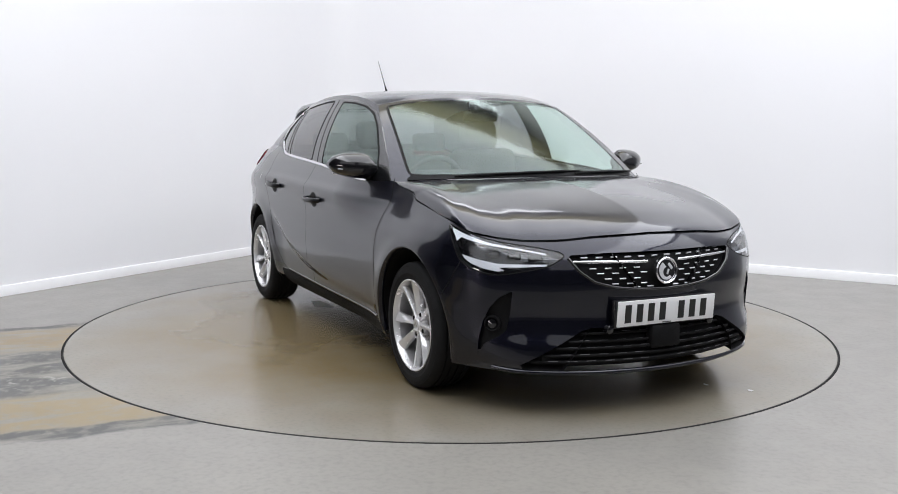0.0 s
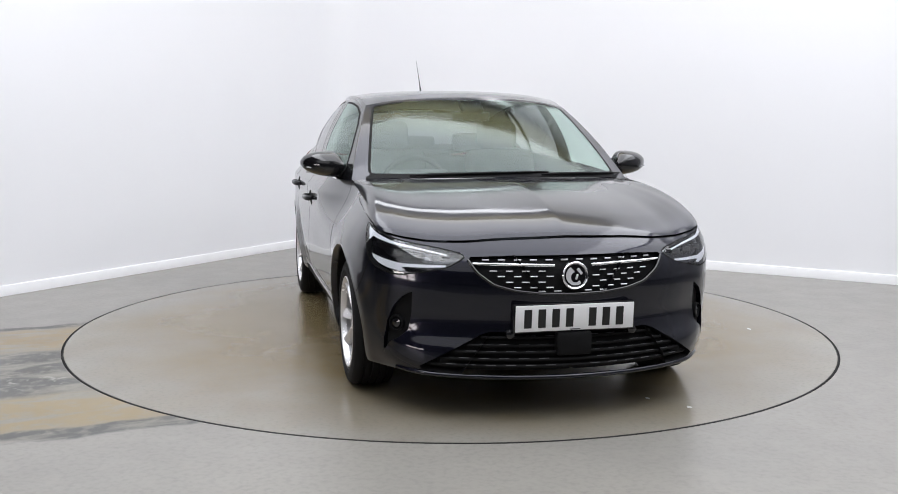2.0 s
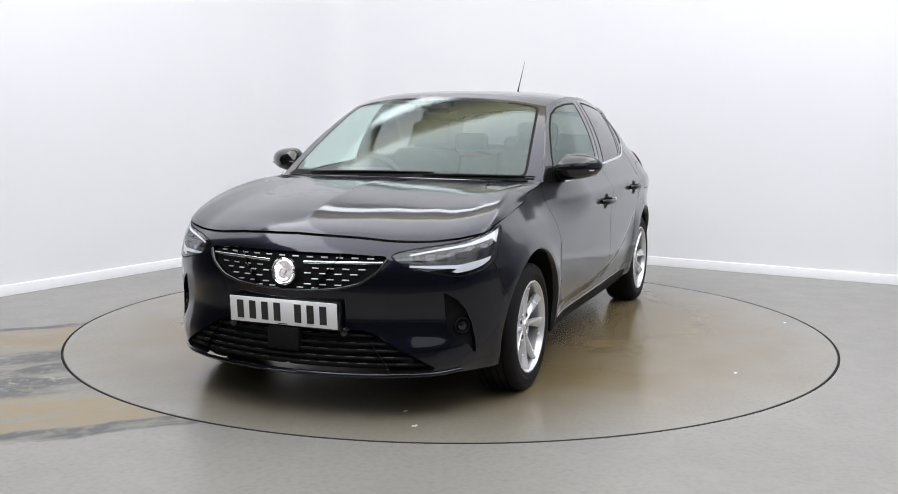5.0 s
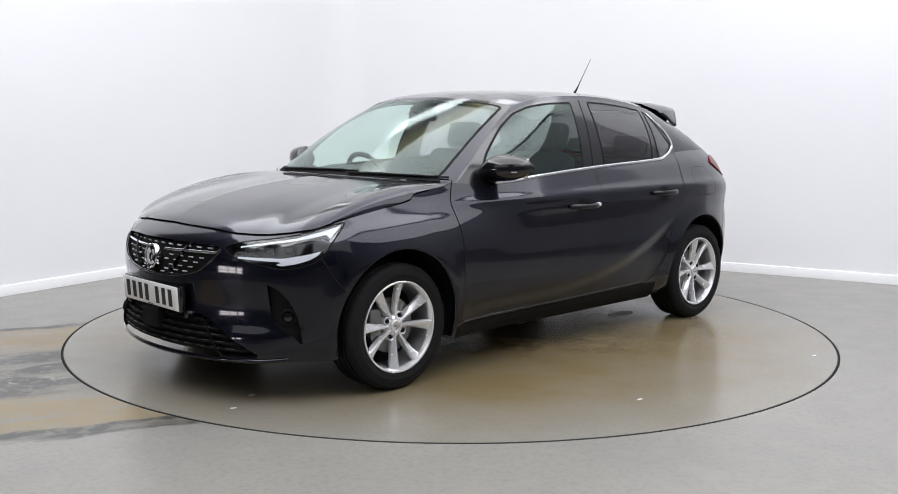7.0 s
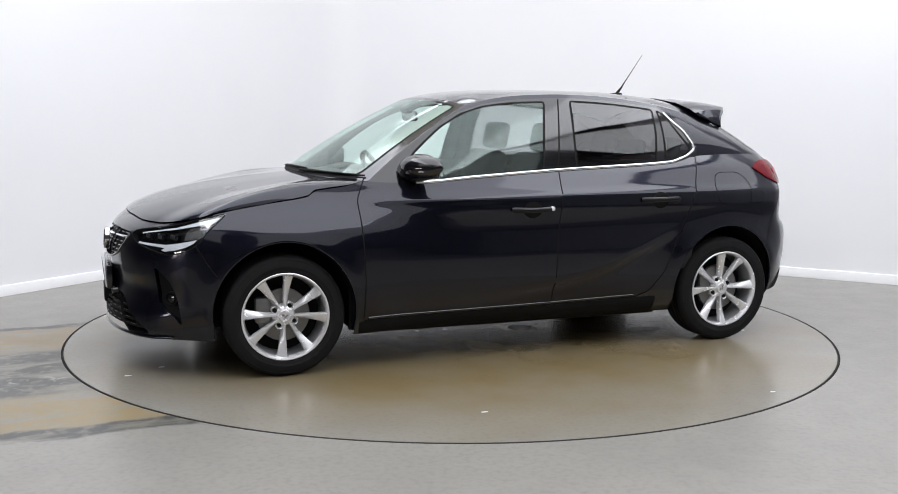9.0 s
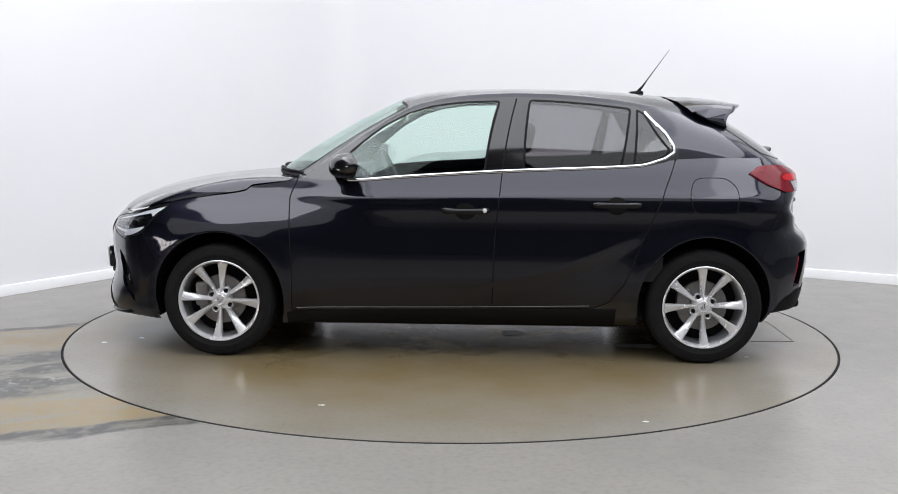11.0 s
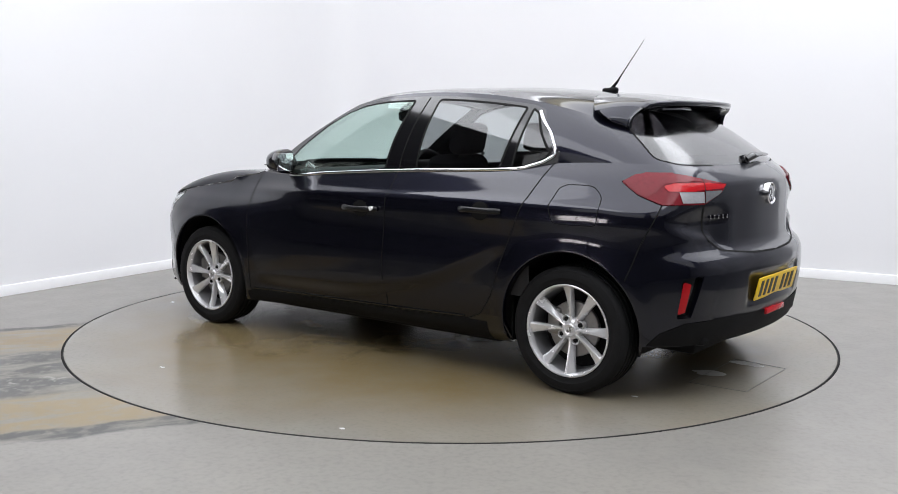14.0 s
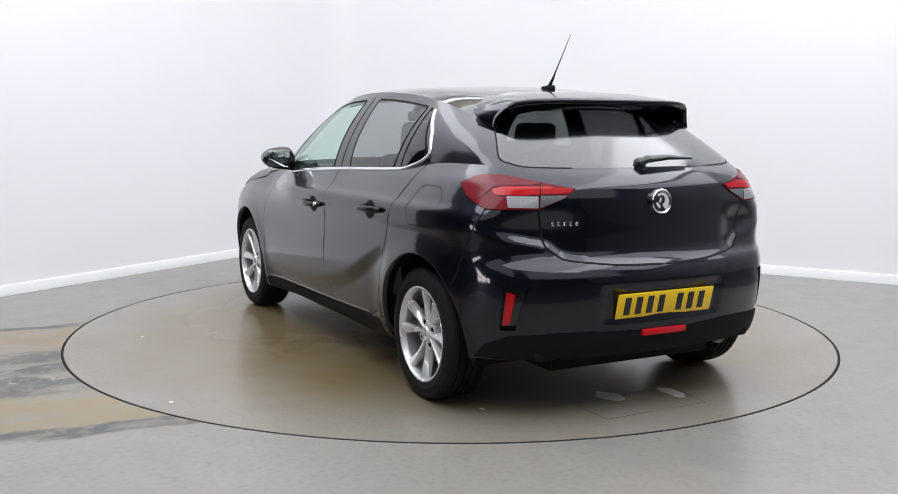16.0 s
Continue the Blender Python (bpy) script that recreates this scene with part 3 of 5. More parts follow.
def cut_panels(us, vs, regions, scale=(1.0, 1.0), reach=0.02):
    """Splits a grid of parameters into panels with clean edges. regions: (name, polygon); the first that holds a face takes it.
    Returns the moved parameters and the faces of each panel."""
    vs = np.broadcast_to(vs, (len(us), vs.shape[-1]))
    P = np.stack([np.repeat(us, vs.shape[1]), vs.ravel()], 1)
    nv = vs.shape[-1]
    F = grid_faces(len(us), nv)
    sc = np.array(scale)
    C = P[F].mean(1)
    tag = np.full(len(F), -1)
    for n, (name, poly) in enumerate(regions):
        m = (tag < 0) & inside(poly, C)
        tag[m] = n
    lo, hi = np.full(len(P), 99), np.full(len(P), -99)
    for c in range(4):
        np.minimum.at(lo, F[:, c], tag)
        np.maximum.at(hi, F[:, c], tag)
    Q = P.copy()
    border = np.where(lo != hi)[0]
    if len(border):
        best, dist = P[border] * sc, np.full(len(border), 1e9)
        for name, poly in regions:
            q, e = nearest_on(np.asarray(poly, float) * sc, P[border] * sc)
            m = e < dist
            best[m], dist[m] = q[m], e[m]
        m = dist < reach
        Q[border[m]] = best[m] / sc
    return Q, {name: F[tag == n] for n, (name, _) in list(enumerate(regions)) + [(-1, ("rest", None))]}


def mirror(p, side):
    return p * np.array([1, side, 1])


def panel(name, pts, faces, side, material, parent, label=""):
    """Links the used part of a grid as one mesh; side 1 is the car's left, -1 its right, 0 both halves joined in the middle."""
    if side == 0:
        used, idx = np.unique(faces, return_inverse=True)
        f, p = idx.reshape(faces.shape), pts[used].copy()
        p[np.abs(p[:, 1]) < 1e-5, 1] = 0
        middle = p[:, 1] == 0
        other = np.where(middle, np.arange(len(p)), len(p) + np.cumsum(~middle) - 1)
        return mesh_object(name, np.vstack([p, mirror(p[~middle], -1)]), np.vstack([f[:, ::-1], other[f]]), material, parent, label)
    used, idx = np.unique(faces, return_inverse=True)
    f = idx.reshape(faces.shape)
    if side > 0:
        f = f[:, ::-1]
    return mesh_object(name, mirror(pts[used], side), f, material, parent, label)


def normal_of(fn, a, b):
    """Outward normals of a surface of two parameters."""
    e = 0.004
    n = np.cross(fn(a + e, b) - fn(a - e, b), fn(a, b + e) - fn(a, b - e))
    return n / np.maximum(np.linalg.norm(n, axis=-1, keepdims=True), 1e-9)


def on(fn, q, out=0.0):
    """Points of a surface at the parameters q, moved outward."""
    q = np.asarray(q, float)
    p = fn(q[:, 0], q[:, 1])
    return p + normal_of(fn, q[:, 0], q[:, 1]) * out if out else p


def smooth_poly(poly, n=6, corners=False):
    """The polygon with its sides divided."""
    out = []
    for a, b in zip(poly, poly[1:] + poly[:1]):
        for i in range(n):
            out.append((a[0] + (b[0] - a[0]) * i / n, a[1] + (b[1] - a[1]) * i / n))
    return out


def fill(poly, step_u=0.008, step_v=0.008, scale=(1, 1)):
    """A fine grid of parameters that fills a polygon."""
    p = np.asarray(poly, float)
    lo, hi = p.min(0), p.max(0)
    us = np.linspace(lo[0], hi[0], max(4, int((hi[0] - lo[0]) / step_u) + 2))
    vs = np.linspace(lo[1], hi[1], max(4, int((hi[1] - lo[1]) / step_v) + 2))
    q, f = cut_panels(us, vs, [("in", poly)], scale, reach=2.2 * max(step_u * scale[0], step_v * scale[1]))
    return q, f["in"]


def patch(name, fn, poly, out, side, material, parent, label="", **kw):
    q, f = fill(poly, **kw)
    return panel(name, on(fn, q, out), f, side, material, parent, label)


def rim_wall(name, fn, poly, out, depth, side, material, parent, n=6):
    """The wall round an opening, from the skin inward."""
    q = smooth_poly(list(poly), n)
    a, b = on(fn, q, out), on(fn, q, -depth)
    m = len(q)
    f = np.array([(i, (i + 1) % m, m + (i + 1) % m, m + i) for i in range(m)])
    return panel(name, np.vstack([a, b]), f, side, material, parent)


def strip(name, fn, path, width, out, side, material, parent, label="", closed=False, n=8, thick=0.0):
    """A band of even width laid along a path on a surface; with thick it stands proud with sides of its own."""
    path = [tuple(p) for p in path]
    fine = []
    pairs = list(zip(path, path[1:] + path[:1])) if closed else list(zip(path, path[1:]))
    for a, b in pairs:
        fine += [(a[0] + (b[0] - a[0]) * i / n, a[1] + (b[1] - a[1]) * i / n) for i in range(n)]
    if not closed:
        fine.append(path[-1])
    fine = np.array(fine, float)
    if len(path) > 2:
        for _ in range(2):
            mid = (np.roll(fine, 1, 0) + np.roll(fine, -1, 0)) / 2
            new_fine = fine * 0.5 + mid * 0.5
            if not closed:
                new_fine[0], new_fine[-1] = fine[0], fine[-1]
            fine = new_fine
    c = on(fn, fine)
    nrm = normal_of(fn, fine[:, 0], fine[:, 1])
    t = np.roll(c, -1, 0) - np.roll(c, 1, 0)
    if not closed:
        t[0], t[-1] = c[1] - c[0], c[-1] - c[-2]
    t /= np.linalg.norm(t, axis=1, keepdims=True)
    w = np.cross(nrm, t)
    rows = [c + w * width / 2 + nrm * out, c - w * width / 2 + nrm * out]
    if thick:
        rows = [c + w * width / 2 + nrm * (out - 0.002), c + w * width * 0.38 + nrm * (out + thick), c - w * width * 0.38 + nrm * (out + thick), c - w * width / 2 + nrm * (out - 0.002)]
    m, k = len(c), len(rows)
    pts = np.stack(rows, 1).reshape(-1, 3)
    f = [(i * k + j, ((i + 1) % m) * k + j, ((i + 1) % m) * k + j + 1, i * k + j + 1) for i in range(m if closed else m - 1) for j in range(k - 1)]
    return panel(name, pts, np.array(f)[:, ::-1], side, material, parent, label)


# ================= the car =================
car = tagged(new("car"), "glossy black five-door hatchback with silver alloy wheels parked on the turntable", "car")

ARCH_R = 0.352


def arch_poly(hub, r=ARCH_R, n=72):
    """A round wheel opening in the parameters of the lower body."""
    return [(float(s_of_x(hub + r * math.cos(a))), 0.302 + r * 1.045 * math.sin(a)) for a in np.linspace(0, 2 * math.pi, n, endpoint=False)]


HEADLAMP = [(0.470, 0.692), (0.51, 0.708), (0.60, 0.722), (0.737, 0.735), (0.853, 0.753), (0.952, 0.776), (1.03, 0.792), (1.10, 0.804), (1.05, 0.760), (1.005, 0.718), (0.965, 0.662), (0.91, 0.630), (0.84, 0.612), (0.77, 0.606), (0.70, 0.618), (0.62, 0.632), (0.54, 0.650)]
GRILLE = [(-0.3, 0.702), (0.257, 0.700), (0.45, 0.692), (0.462, 0.681), (0.418, 0.630), (0.345, 0.580), (0.25, 0.556), (0.134, 0.544), (-0.3, 0.541)]
INTAKE = [(-0.3, 0.384), (0.36, 0.384), (0.40, 0.372), (0.665, 0.228), (0.655, 0.212), (0.48, 0.204), (-0.3, 0.208)]
FOG = [(0.707, 0.542), (0.766, 0.511), (0.809, 0.466), (0.841, 0.406), (0.859, 0.332), (0.868, 0.260), (0.826, 0.312), (0.768, 0.342), (0.732, 0.372), (0.716, 0.45)]
POCKET = [(4.435, 0.395), (4.455, 0.575), (4.56, 0.585), (4.53, 0.49), (4.505, 0.40)]
TAIL = [(4.148, 0.987), (4.211, 1.017), (4.278, 1.027), (4.42, 1.024), (4.52, 1.015), (4.62, 1.0), (4.784, 0.975), (4.732, 0.939), (4.606, 0.892), (4.353, 0.893), (4.241, 0.932)]
FLAP = [(3.842, 0.949), (3.88, 0.967), (4.017, 0.966), (4.073, 0.916), (4.06, 0.80), (4.045, 0.79), (3.855, 0.79), (3.835, 0.81), (3.816, 0.874)]
DOOR_FRONT_EDGE = [(1.795, 0.96), (1.75, 0.853), (1.757, 0.737), (1.765, 0.589), (1.772, 0.45), (1.765, 0.262)]
DOOR_SPLIT = [(2.866, 1.03), (2.862, 1.0), (2.848, 0.874), (2.83, 0.7), (2.822, 0.582), (2.815, 0.272)]
DOOR_REAR_EDGE = [(3.79, 1.1), (3.761, 1.048), (3.697, 0.913), (3.627, 0.745), (3.563, 0.596), (3.50, 0.42), (3.42, 0.315), (3.34, 0.284)]
HATCH_EDGE = [(4.47, 1.07), (4.50, 1.031), (4.606, 0.888), (4.639, 0.737), (4.725, 0.682), (4.963, 0.658), (5.25, 0.650)]
BUMPER_F_EDGE = [(0.95, 0.66), (1.02, 0.55), (1.06, 0.5)]
BUMPER_R_EDGE = [(4.353, 0.893), (4.262, 0.72), (4.225, 0.62), (4.20, 0.56)]

front_door_poly = [(1.795, 1.2)] + DOOR_FRONT_EDGE + [(2.815, 0.272)] + DOOR_SPLIT[::-1] + [(2.866, 1.2)]
rear_door_poly = [(2.866, 1.2)] + DOOR_SPLIT + DOOR_REAR_EDGE[::-1] + [(3.79, 1.2)]
tailgate_poly = [(4.47, 1.2)] + HATCH_EDGE + [(5.4, 0.650), (5.4, 1.2)]
rear_bumper_poly = [(4.12, 0.0), (4.12, 0.5)] + BUMPER_R_EDGE[::-1] + [(4.60, 0.893)] + HATCH_EDGE[2:] + [(5.4, 0.650), (5.4, 0.0)]
front_bumper_poly = [(-0.2, 0.0), (-0.2, 0.9), (0.95, 0.9)] + BUMPER_F_EDGE + [(1.2, 0.4), (1.2, 0.0)]
sill_poly = [(1.6, 0.0), (1.6, 0.25), (1.765, 0.262), (2.815, 0.272), (3.34, 0.284), (3.42, 0.315), (3.6, 0.32), (3.6, 0.0)]
fender_poly = [(0.5, 0.0), (0.5, 1.1), (1.795, 1.1)] + DOOR_FRONT_EDGE + [(1.6, 0.25), (1.6, 0.0)]

REGIONS = [("arch", arch_poly(1.269)), ("arch_rear", arch_poly(-1.269)), ("headlamp", HEADLAMP), ("grille", GRILLE), ("intake", INTAKE), ("fog", FOG), ("tail", TAIL), ("pocket", POCKET), ("flap", FLAP),
           ("front_door", front_door_poly), ("rear_door", rear_door_poly), ("tailgate", tailgate_poly), ("rear_bumper", rear_bumper_poly), ("front_bumper", front_bumper_poly),
           ("sill", sill_poly), ("fender", fender_poly)]
us = np.linspace(0, LENGTH, 460)
vs = np.linspace(0, 1, 66)
zz = low_height(us)[:, None] + (top_height(us) - low_height(us))[:, None] * vs[None]
Q, cut = cut_panels(us, zz, REGIONS, reach=0.016)
skin = lower_body(Q[:, 0], Q[:, 1])
doors = {}
bumper = panel("front_bumper", skin, cut["front_bumper"], 0, PAINT, car)
rear_bumper = panel("rear_bumper", skin, cut["rear_bumper"], 0, PAINT, car)
gate = panel("tailgate", skin, cut["tailgate"], 0, PAINT, car)
for side in (1, -1):
    fender = panel("front_wing", skin, cut["fender"], side, PAINT, car)
    quarter = panel("rear_quarter", skin, cut["rest"] if side > 0 else np.vstack([cut["rest"], cut["flap"]]), side, PAINT, car)
    panel("sill", skin, cut["sill"], side, GLOSSBLACK, car)
    doors["front", side] = panel("front_door", skin, cut["front_door"], side, PAINT, car)
    doors["rear", side] = panel("rear_door", skin, cut["rear_door"], side, PAINT, car)
    if side > 0:
        panel("fuel_flap", skin, cut["flap"], side, PAINT, quarter)
        strip("flap_seam", lower_body, FLAP, 0.004, 0.0008, side, SEAM, quarter, closed=True, n=5)
    for nm, path, owner in (("door_seam", DOOR_FRONT_EDGE, doors["front", side]), ("door_seam", DOOR_SPLIT, doors["rear", side]), ("door_seam", DOOR_REAR_EDGE, doors["rear", side]),
                            ("hatch_seam", HATCH_EDGE[2:], gate), ("bumper_seam", BUMPER_F_EDGE, fender), ("bumper_seam", BUMPER_R_EDGE, quarter)):
        strip(nm, lower_body, path, 0.010 if nm == "hatch_seam" else 0.006, 0.0008, side, SEAM, owner)
    strip("sill_seam", lower_body, [(1.765, 0.255), (2.3, 0.262), (2.815, 0.272), (3.34, 0.284)], 0.006, 0.0008, side, SEAM, doors["front", side])

    # raised strip added so that the door's lower edge shows a line of glint
    strip("door_glint_strip", lower_body, [(1.79, 0.266), (2.3, 0.272), (2.815, 0.281), (3.32, 0.293)], 0.012, 0.001, side, GLOSSBLACK, doors["front", side], thick=0.004)
    patch("sill_cover", lower_body, [(1.74, 0.187), (1.74, 0.251), (2.3, 0.257), (2.815, 0.267), (3.46, 0.281), (3.46, 0.187)], 0.0016, side, DARK, doors["front", side], "matt black sill", step_u=0.03, step_v=0.012)

    # wheel arches: rolled lips and dark liners
    for hub in (1.269, -1.269):
        ring = [p for p in arch_poly(hub) if p[1] > 0.20]
        ring.sort(key=lambda p: math.atan2(p[1] - 0.302, p[0] - float(s_of_x(hub))) % (2 * math.pi) if p[1] > 0.302 else (math.atan2(p[1] - 0.302, p[0] - float(s_of_x(hub))) + (2 * math.pi if p[0] < float(s_of_x(hub)) else 0)))
        edge_pts = on(lower_body, ring, 0.0)
        centre = np.array([hub, 0, 0.302])
        rows = []
        for q, back in ((1.03, -0.004), (1.0, 0.003), (0.985, -0.002), (0.98, -0.03)):
            row = centre + (edge_pts - centre) * np.array([q, 1, q])
            row[:, 1] = edge_pts[:, 1] + back
            rows.append(row)
        for depth in (0.12, 0.40):
            row = rows[3].copy()
            row[:, 1] = edge_pts[:, 1] - depth
            rows.append(row)
        m = len(ring)
        allp = np.vstack(rows)
        owner = fender if hub > 0 else quarter
        f = np.array([(r * m + i, (r + 1) * m + i, (r + 1) * m + i + 1, r * m + i + 1) for r in range(3) for i in range(m - 1)])
        panel("arch_lip", allp, f, side, PAINT, owner)
        f = np.array([(r * m + i, (r + 1) * m + i, (r + 1) * m + i + 1, r * m + i + 1) for r in (3, 4) for i in range(m - 1)])
        panel("arch_liner", allp, f, side, SEAM, owner)
        bm = bmesh.new()
        box(bm, pose(hub, side * 0.47, 0.45), 0.72, 0.02, 0.48)
        part("arch_back", bm, DARK, owner)

# ---------------- nose: grille, intake, lamps, plate ----------------
def both(fn_build):
    for sd in (1, -1):
        fn_build(sd)


G_CELL = [p for p in GRILLE if p[0] >= 0]
grille = patch("grille", lower_body, [(0.0, 0.702)] + G_CELL + [(0.0, 0.541)], -0.022, 0, DARK, car, "black grille with rows of short silver dashes")
intake = patch("lower_intake", lower_body, [(0.0, 0.384)] + [p for p in INTAKE if p[0] >= 0] + [(0.0, 0.208)], -0.035, 0, DARK, car, "black slatted lower air intake")
strip("lower_lip", lower_body, [(0.0, 0.194), (0.3, 0.194), (0.55, 0.197), (0.70, 0.200), (0.80, 0.206)], 0.016, 0.002, 0, PAINT, bumper, thick=0.008)
for z in (0.362, 0.331, 0.300, 0.269, 0.238):
    end = float(np.interp(z, [0.21, 0.228, 0.372, 0.384], [0.645, 0.65, 0.395, 0.36])) - 0.012
    strip("slat", lower_body, [(0.0, z), (end * 0.5, z), (end, z)], 0.013, -0.022, 0, DARK, intake, n=8, thick=0.012)
for side in (1, -1):
    ob = grille
    rim_wall("grille_surround", lower_body, GRILLE[1:-1], 0.002, 0.024, side, GLOSSBLACK, ob)
    strip("grille_trim", lower_body, GRILLE[3:-1] + [(0.0, 0.5415)], 0.012, 0.001, side, GLOSSBLACK, ob, thick=0.004)
    # the long silver bar and the staggered dashes
    strip("chrome_bar", lower_body, [(0.085, 0.662), (0.25, 0.666), (0.44, 0.668)], 0.012, -0.010, side, CHROME, ob, thick=0.008)
    for r, z in enumerate((0.688, 0.640, 0.616, 0.592, 0.569, 0.552)):
        edge_s = float(np.interp(z, [0.541, 0.556, 0.580, 0.630, 0.681, 0.700], [0.10, 0.24, 0.335, 0.405, 0.44, 0.40]))
        s0 = 0.035 + 0.035 * (r % 2)
        while s0 + 0.02 < edge_s:
            if s0 > 0.075 or z > 0.68 or z < 0.56:
                strip("dash", lower_body, [(s0 - 0.0155, z), (s0 + 0.0155, z)], 0.0052, -0.016, side, SATIN, ob, n=2, thick=0.006)
            s0 += 0.07
    ob = intake
    rim_wall("intake_surround", lower_body, INTAKE[1:-1], 0.001, 0.037, side, DARK, ob)
    for z in (0.362, 0.331, 0.300, 0.269, 0.238):
        end = float(np.interp(z, [0.21, 0.228, 0.372, 0.384], [0.645, 0.65, 0.395, 0.36])) - 0.012
        x0 = 0.10 + 0.03 * (round(z * 1000) % 2)
        while x0 + 0.06 < end:
            strip("slat_tab", lower_body, [(x0 - 0.022, z + 0.004), (x0 + 0.022, z + 0.004)], 0.005, -0.014, side, GREYTAB, ob, n=2, thick=0.003)
            x0 += 0.085
    # fog lamp pocket
    ob = patch("fog_lamp", lower_body, FOG, -0.020, side, DARK, car, "dark recessed pocket with a small fog lamp")
    rim_wall("pocket_wall", lower_body, FOG, 0.001, 0.022, side, PAINT, ob)
    c = on(lower_body, [(0.80, 0.395)], -0.012)[0]
    n = normal_of(lower_body, np.array([0.80]), np.array([0.395]))[0]
    m = look(Vector(c * np.array([1, side, 1])), Vector((c + n) * np.array([1, side, 1])))
    bm = bmesh.new()
    lathe(bm, [(0.036, 0.02), (0.036, -0.006), (0.030, -0.008), (0.028, 0.004), (0.012, 0.008), (0.0001, 0.009)], 28, m)
    part("lamp_bowl", bm, DARK, ob)
    bm = bmesh.new()
    lathe(bm, [(0.020, 0.002), (0.019, -0.003), (0.0001, -0.006)], 24, m)
    part("lamp_lens", bm, GLOSSBLACK, ob)

    # headlamp: dark bowl, light guides, modules, clear lens
    ob = patch("headlamp", lower_body, HEADLAMP, -0.032, side, GLOSSBLACK, car, "dark headlamp with pale angular light guides")
    rim_wall("lamp_wall", lower_body, HEADLAMP, -0.001, 0.034, side, DARK, ob)
    patch("light_guide", lower_body, [(0.557, 0.658), (0.66, 0.656), (0.78, 0.655), (0.87, 0.668), (0.955, 0.684), (0.940, 0.668), (0.90, 0.648), (0.84, 0.631), (0.775, 0.622), (0.745, 0.627), (0.770, 0.638), (0.745, 0.641), (0.65, 0.644), (0.557, 0.650)],
          -0.008, side, LAMPWHITE, ob, "pale arrow-shaped daytime light guide", step_u=0.005, step_v=0.004)
    patch("upper_guide", lower_body, [(0.56, 0.702), (0.70, 0.722), (0.84, 0.741), (0.95, 0.766), (1.075, 0.794), (1.02, 0.755), (1.005, 0.738), (0.985, 0.756), (0.95, 0.749), (0.84, 0.731), (0.70, 0.715), (0.56, 0.696)], -0.007, side, LAMPWHITE, ob, step_u=0.005, step_v=0.004)
    for s0 in (0.61, 0.71, 0.81):
        c = on(lower_body, [(s0, 0.698)], -0.024)[0]
        m = look(Vector(c * np.array([1, side, 1])), Vector((c + np.array([1.0, 0.35, 0])) * np.array([1, side, 1])))
        bm = bmesh.new()
        box(bm, m, 0.062, 0.034, 0.022, 0.004)
        part("lamp_module", bm, GLOSSBLACK, ob)
        bm = bmesh.new()
        box(bm, m @ Matrix.Translation((0, 0, -0.0125)), 0.044, 0.020, 0.003, 0.001)
        part("module_lens", bm, STEEL_DARK, ob)
    lens = patch("lens", lower_body, HEADLAMP, 0.0, side, LENS, ob)
    lens.visible_shadow = False
    strip("lamp_seam", lower_body, HEADLAMP, 0.005, 0.0007, side, SEAM, ob, closed=True, n=4)


def badge(x, z, r, lean, facing):
    """A round chrome badge: a raised ring round a silver field with plain dark shapes."""
    m = Matrix.Translation((x, 0, z)) @ pose(0, 0, 0, 0, (90 - lean) * facing, 0)
    bm = bmesh.new()
    lathe(bm, [(0.0001, 0.004), (r * 0.84, 0.004), (r * 0.86, 0.010), (r * 0.93, 0.013), (r, 0.009), (r * 1.01, -0.012), (0.0001, -0.02)], 48, m)
    ob = part("badge", bm, CHROME, car, "round chrome badge")
    bm = bmesh.new()
    lathe(bm, [(0.0001, 0.0055), (r * 0.78, 0.0055), (r * 0.79, 0.003)], 40, m)
    part("field", bm, GLOSSBLACK, ob)
    bm = bmesh.new()
    arc = [(r * 0.70 * math.cos(radians(a)), r * 0.70 * math.sin(radians(a))) for a in range(-150, 41, 10)]
    arc += [(r * (0.12 + 0.38 * math.cos(radians(a))), r * (0.02 + 0.36 * math.sin(radians(a)))) for a in range(50, -171, -20)]
    low, high = ([bm.verts.new(m @ Vector((x, y, h))) for x, y in arc] for h in (0.005, 0.0085))
    bm.faces.new(high)
    for i in range(len(arc)):
        j = (i + 1) % len(arc)
        bm.faces.new((low[i], low[j], high[j], high[i]))
    box(bm, m @ pose(-r * 0.30, 0.34 * r, 0.0065, 0, 0, 40), r * 0.52, r * 0.22, 0.004, 0.0015)
    box(bm, m @ pose(r * 0.10, 0.12 * r, 0.0065, 0, 0, -20), r * 0.40, r * 0.16, 0.004, 0.0015)
    part("emblem_shape", bm, SATIN, ob)


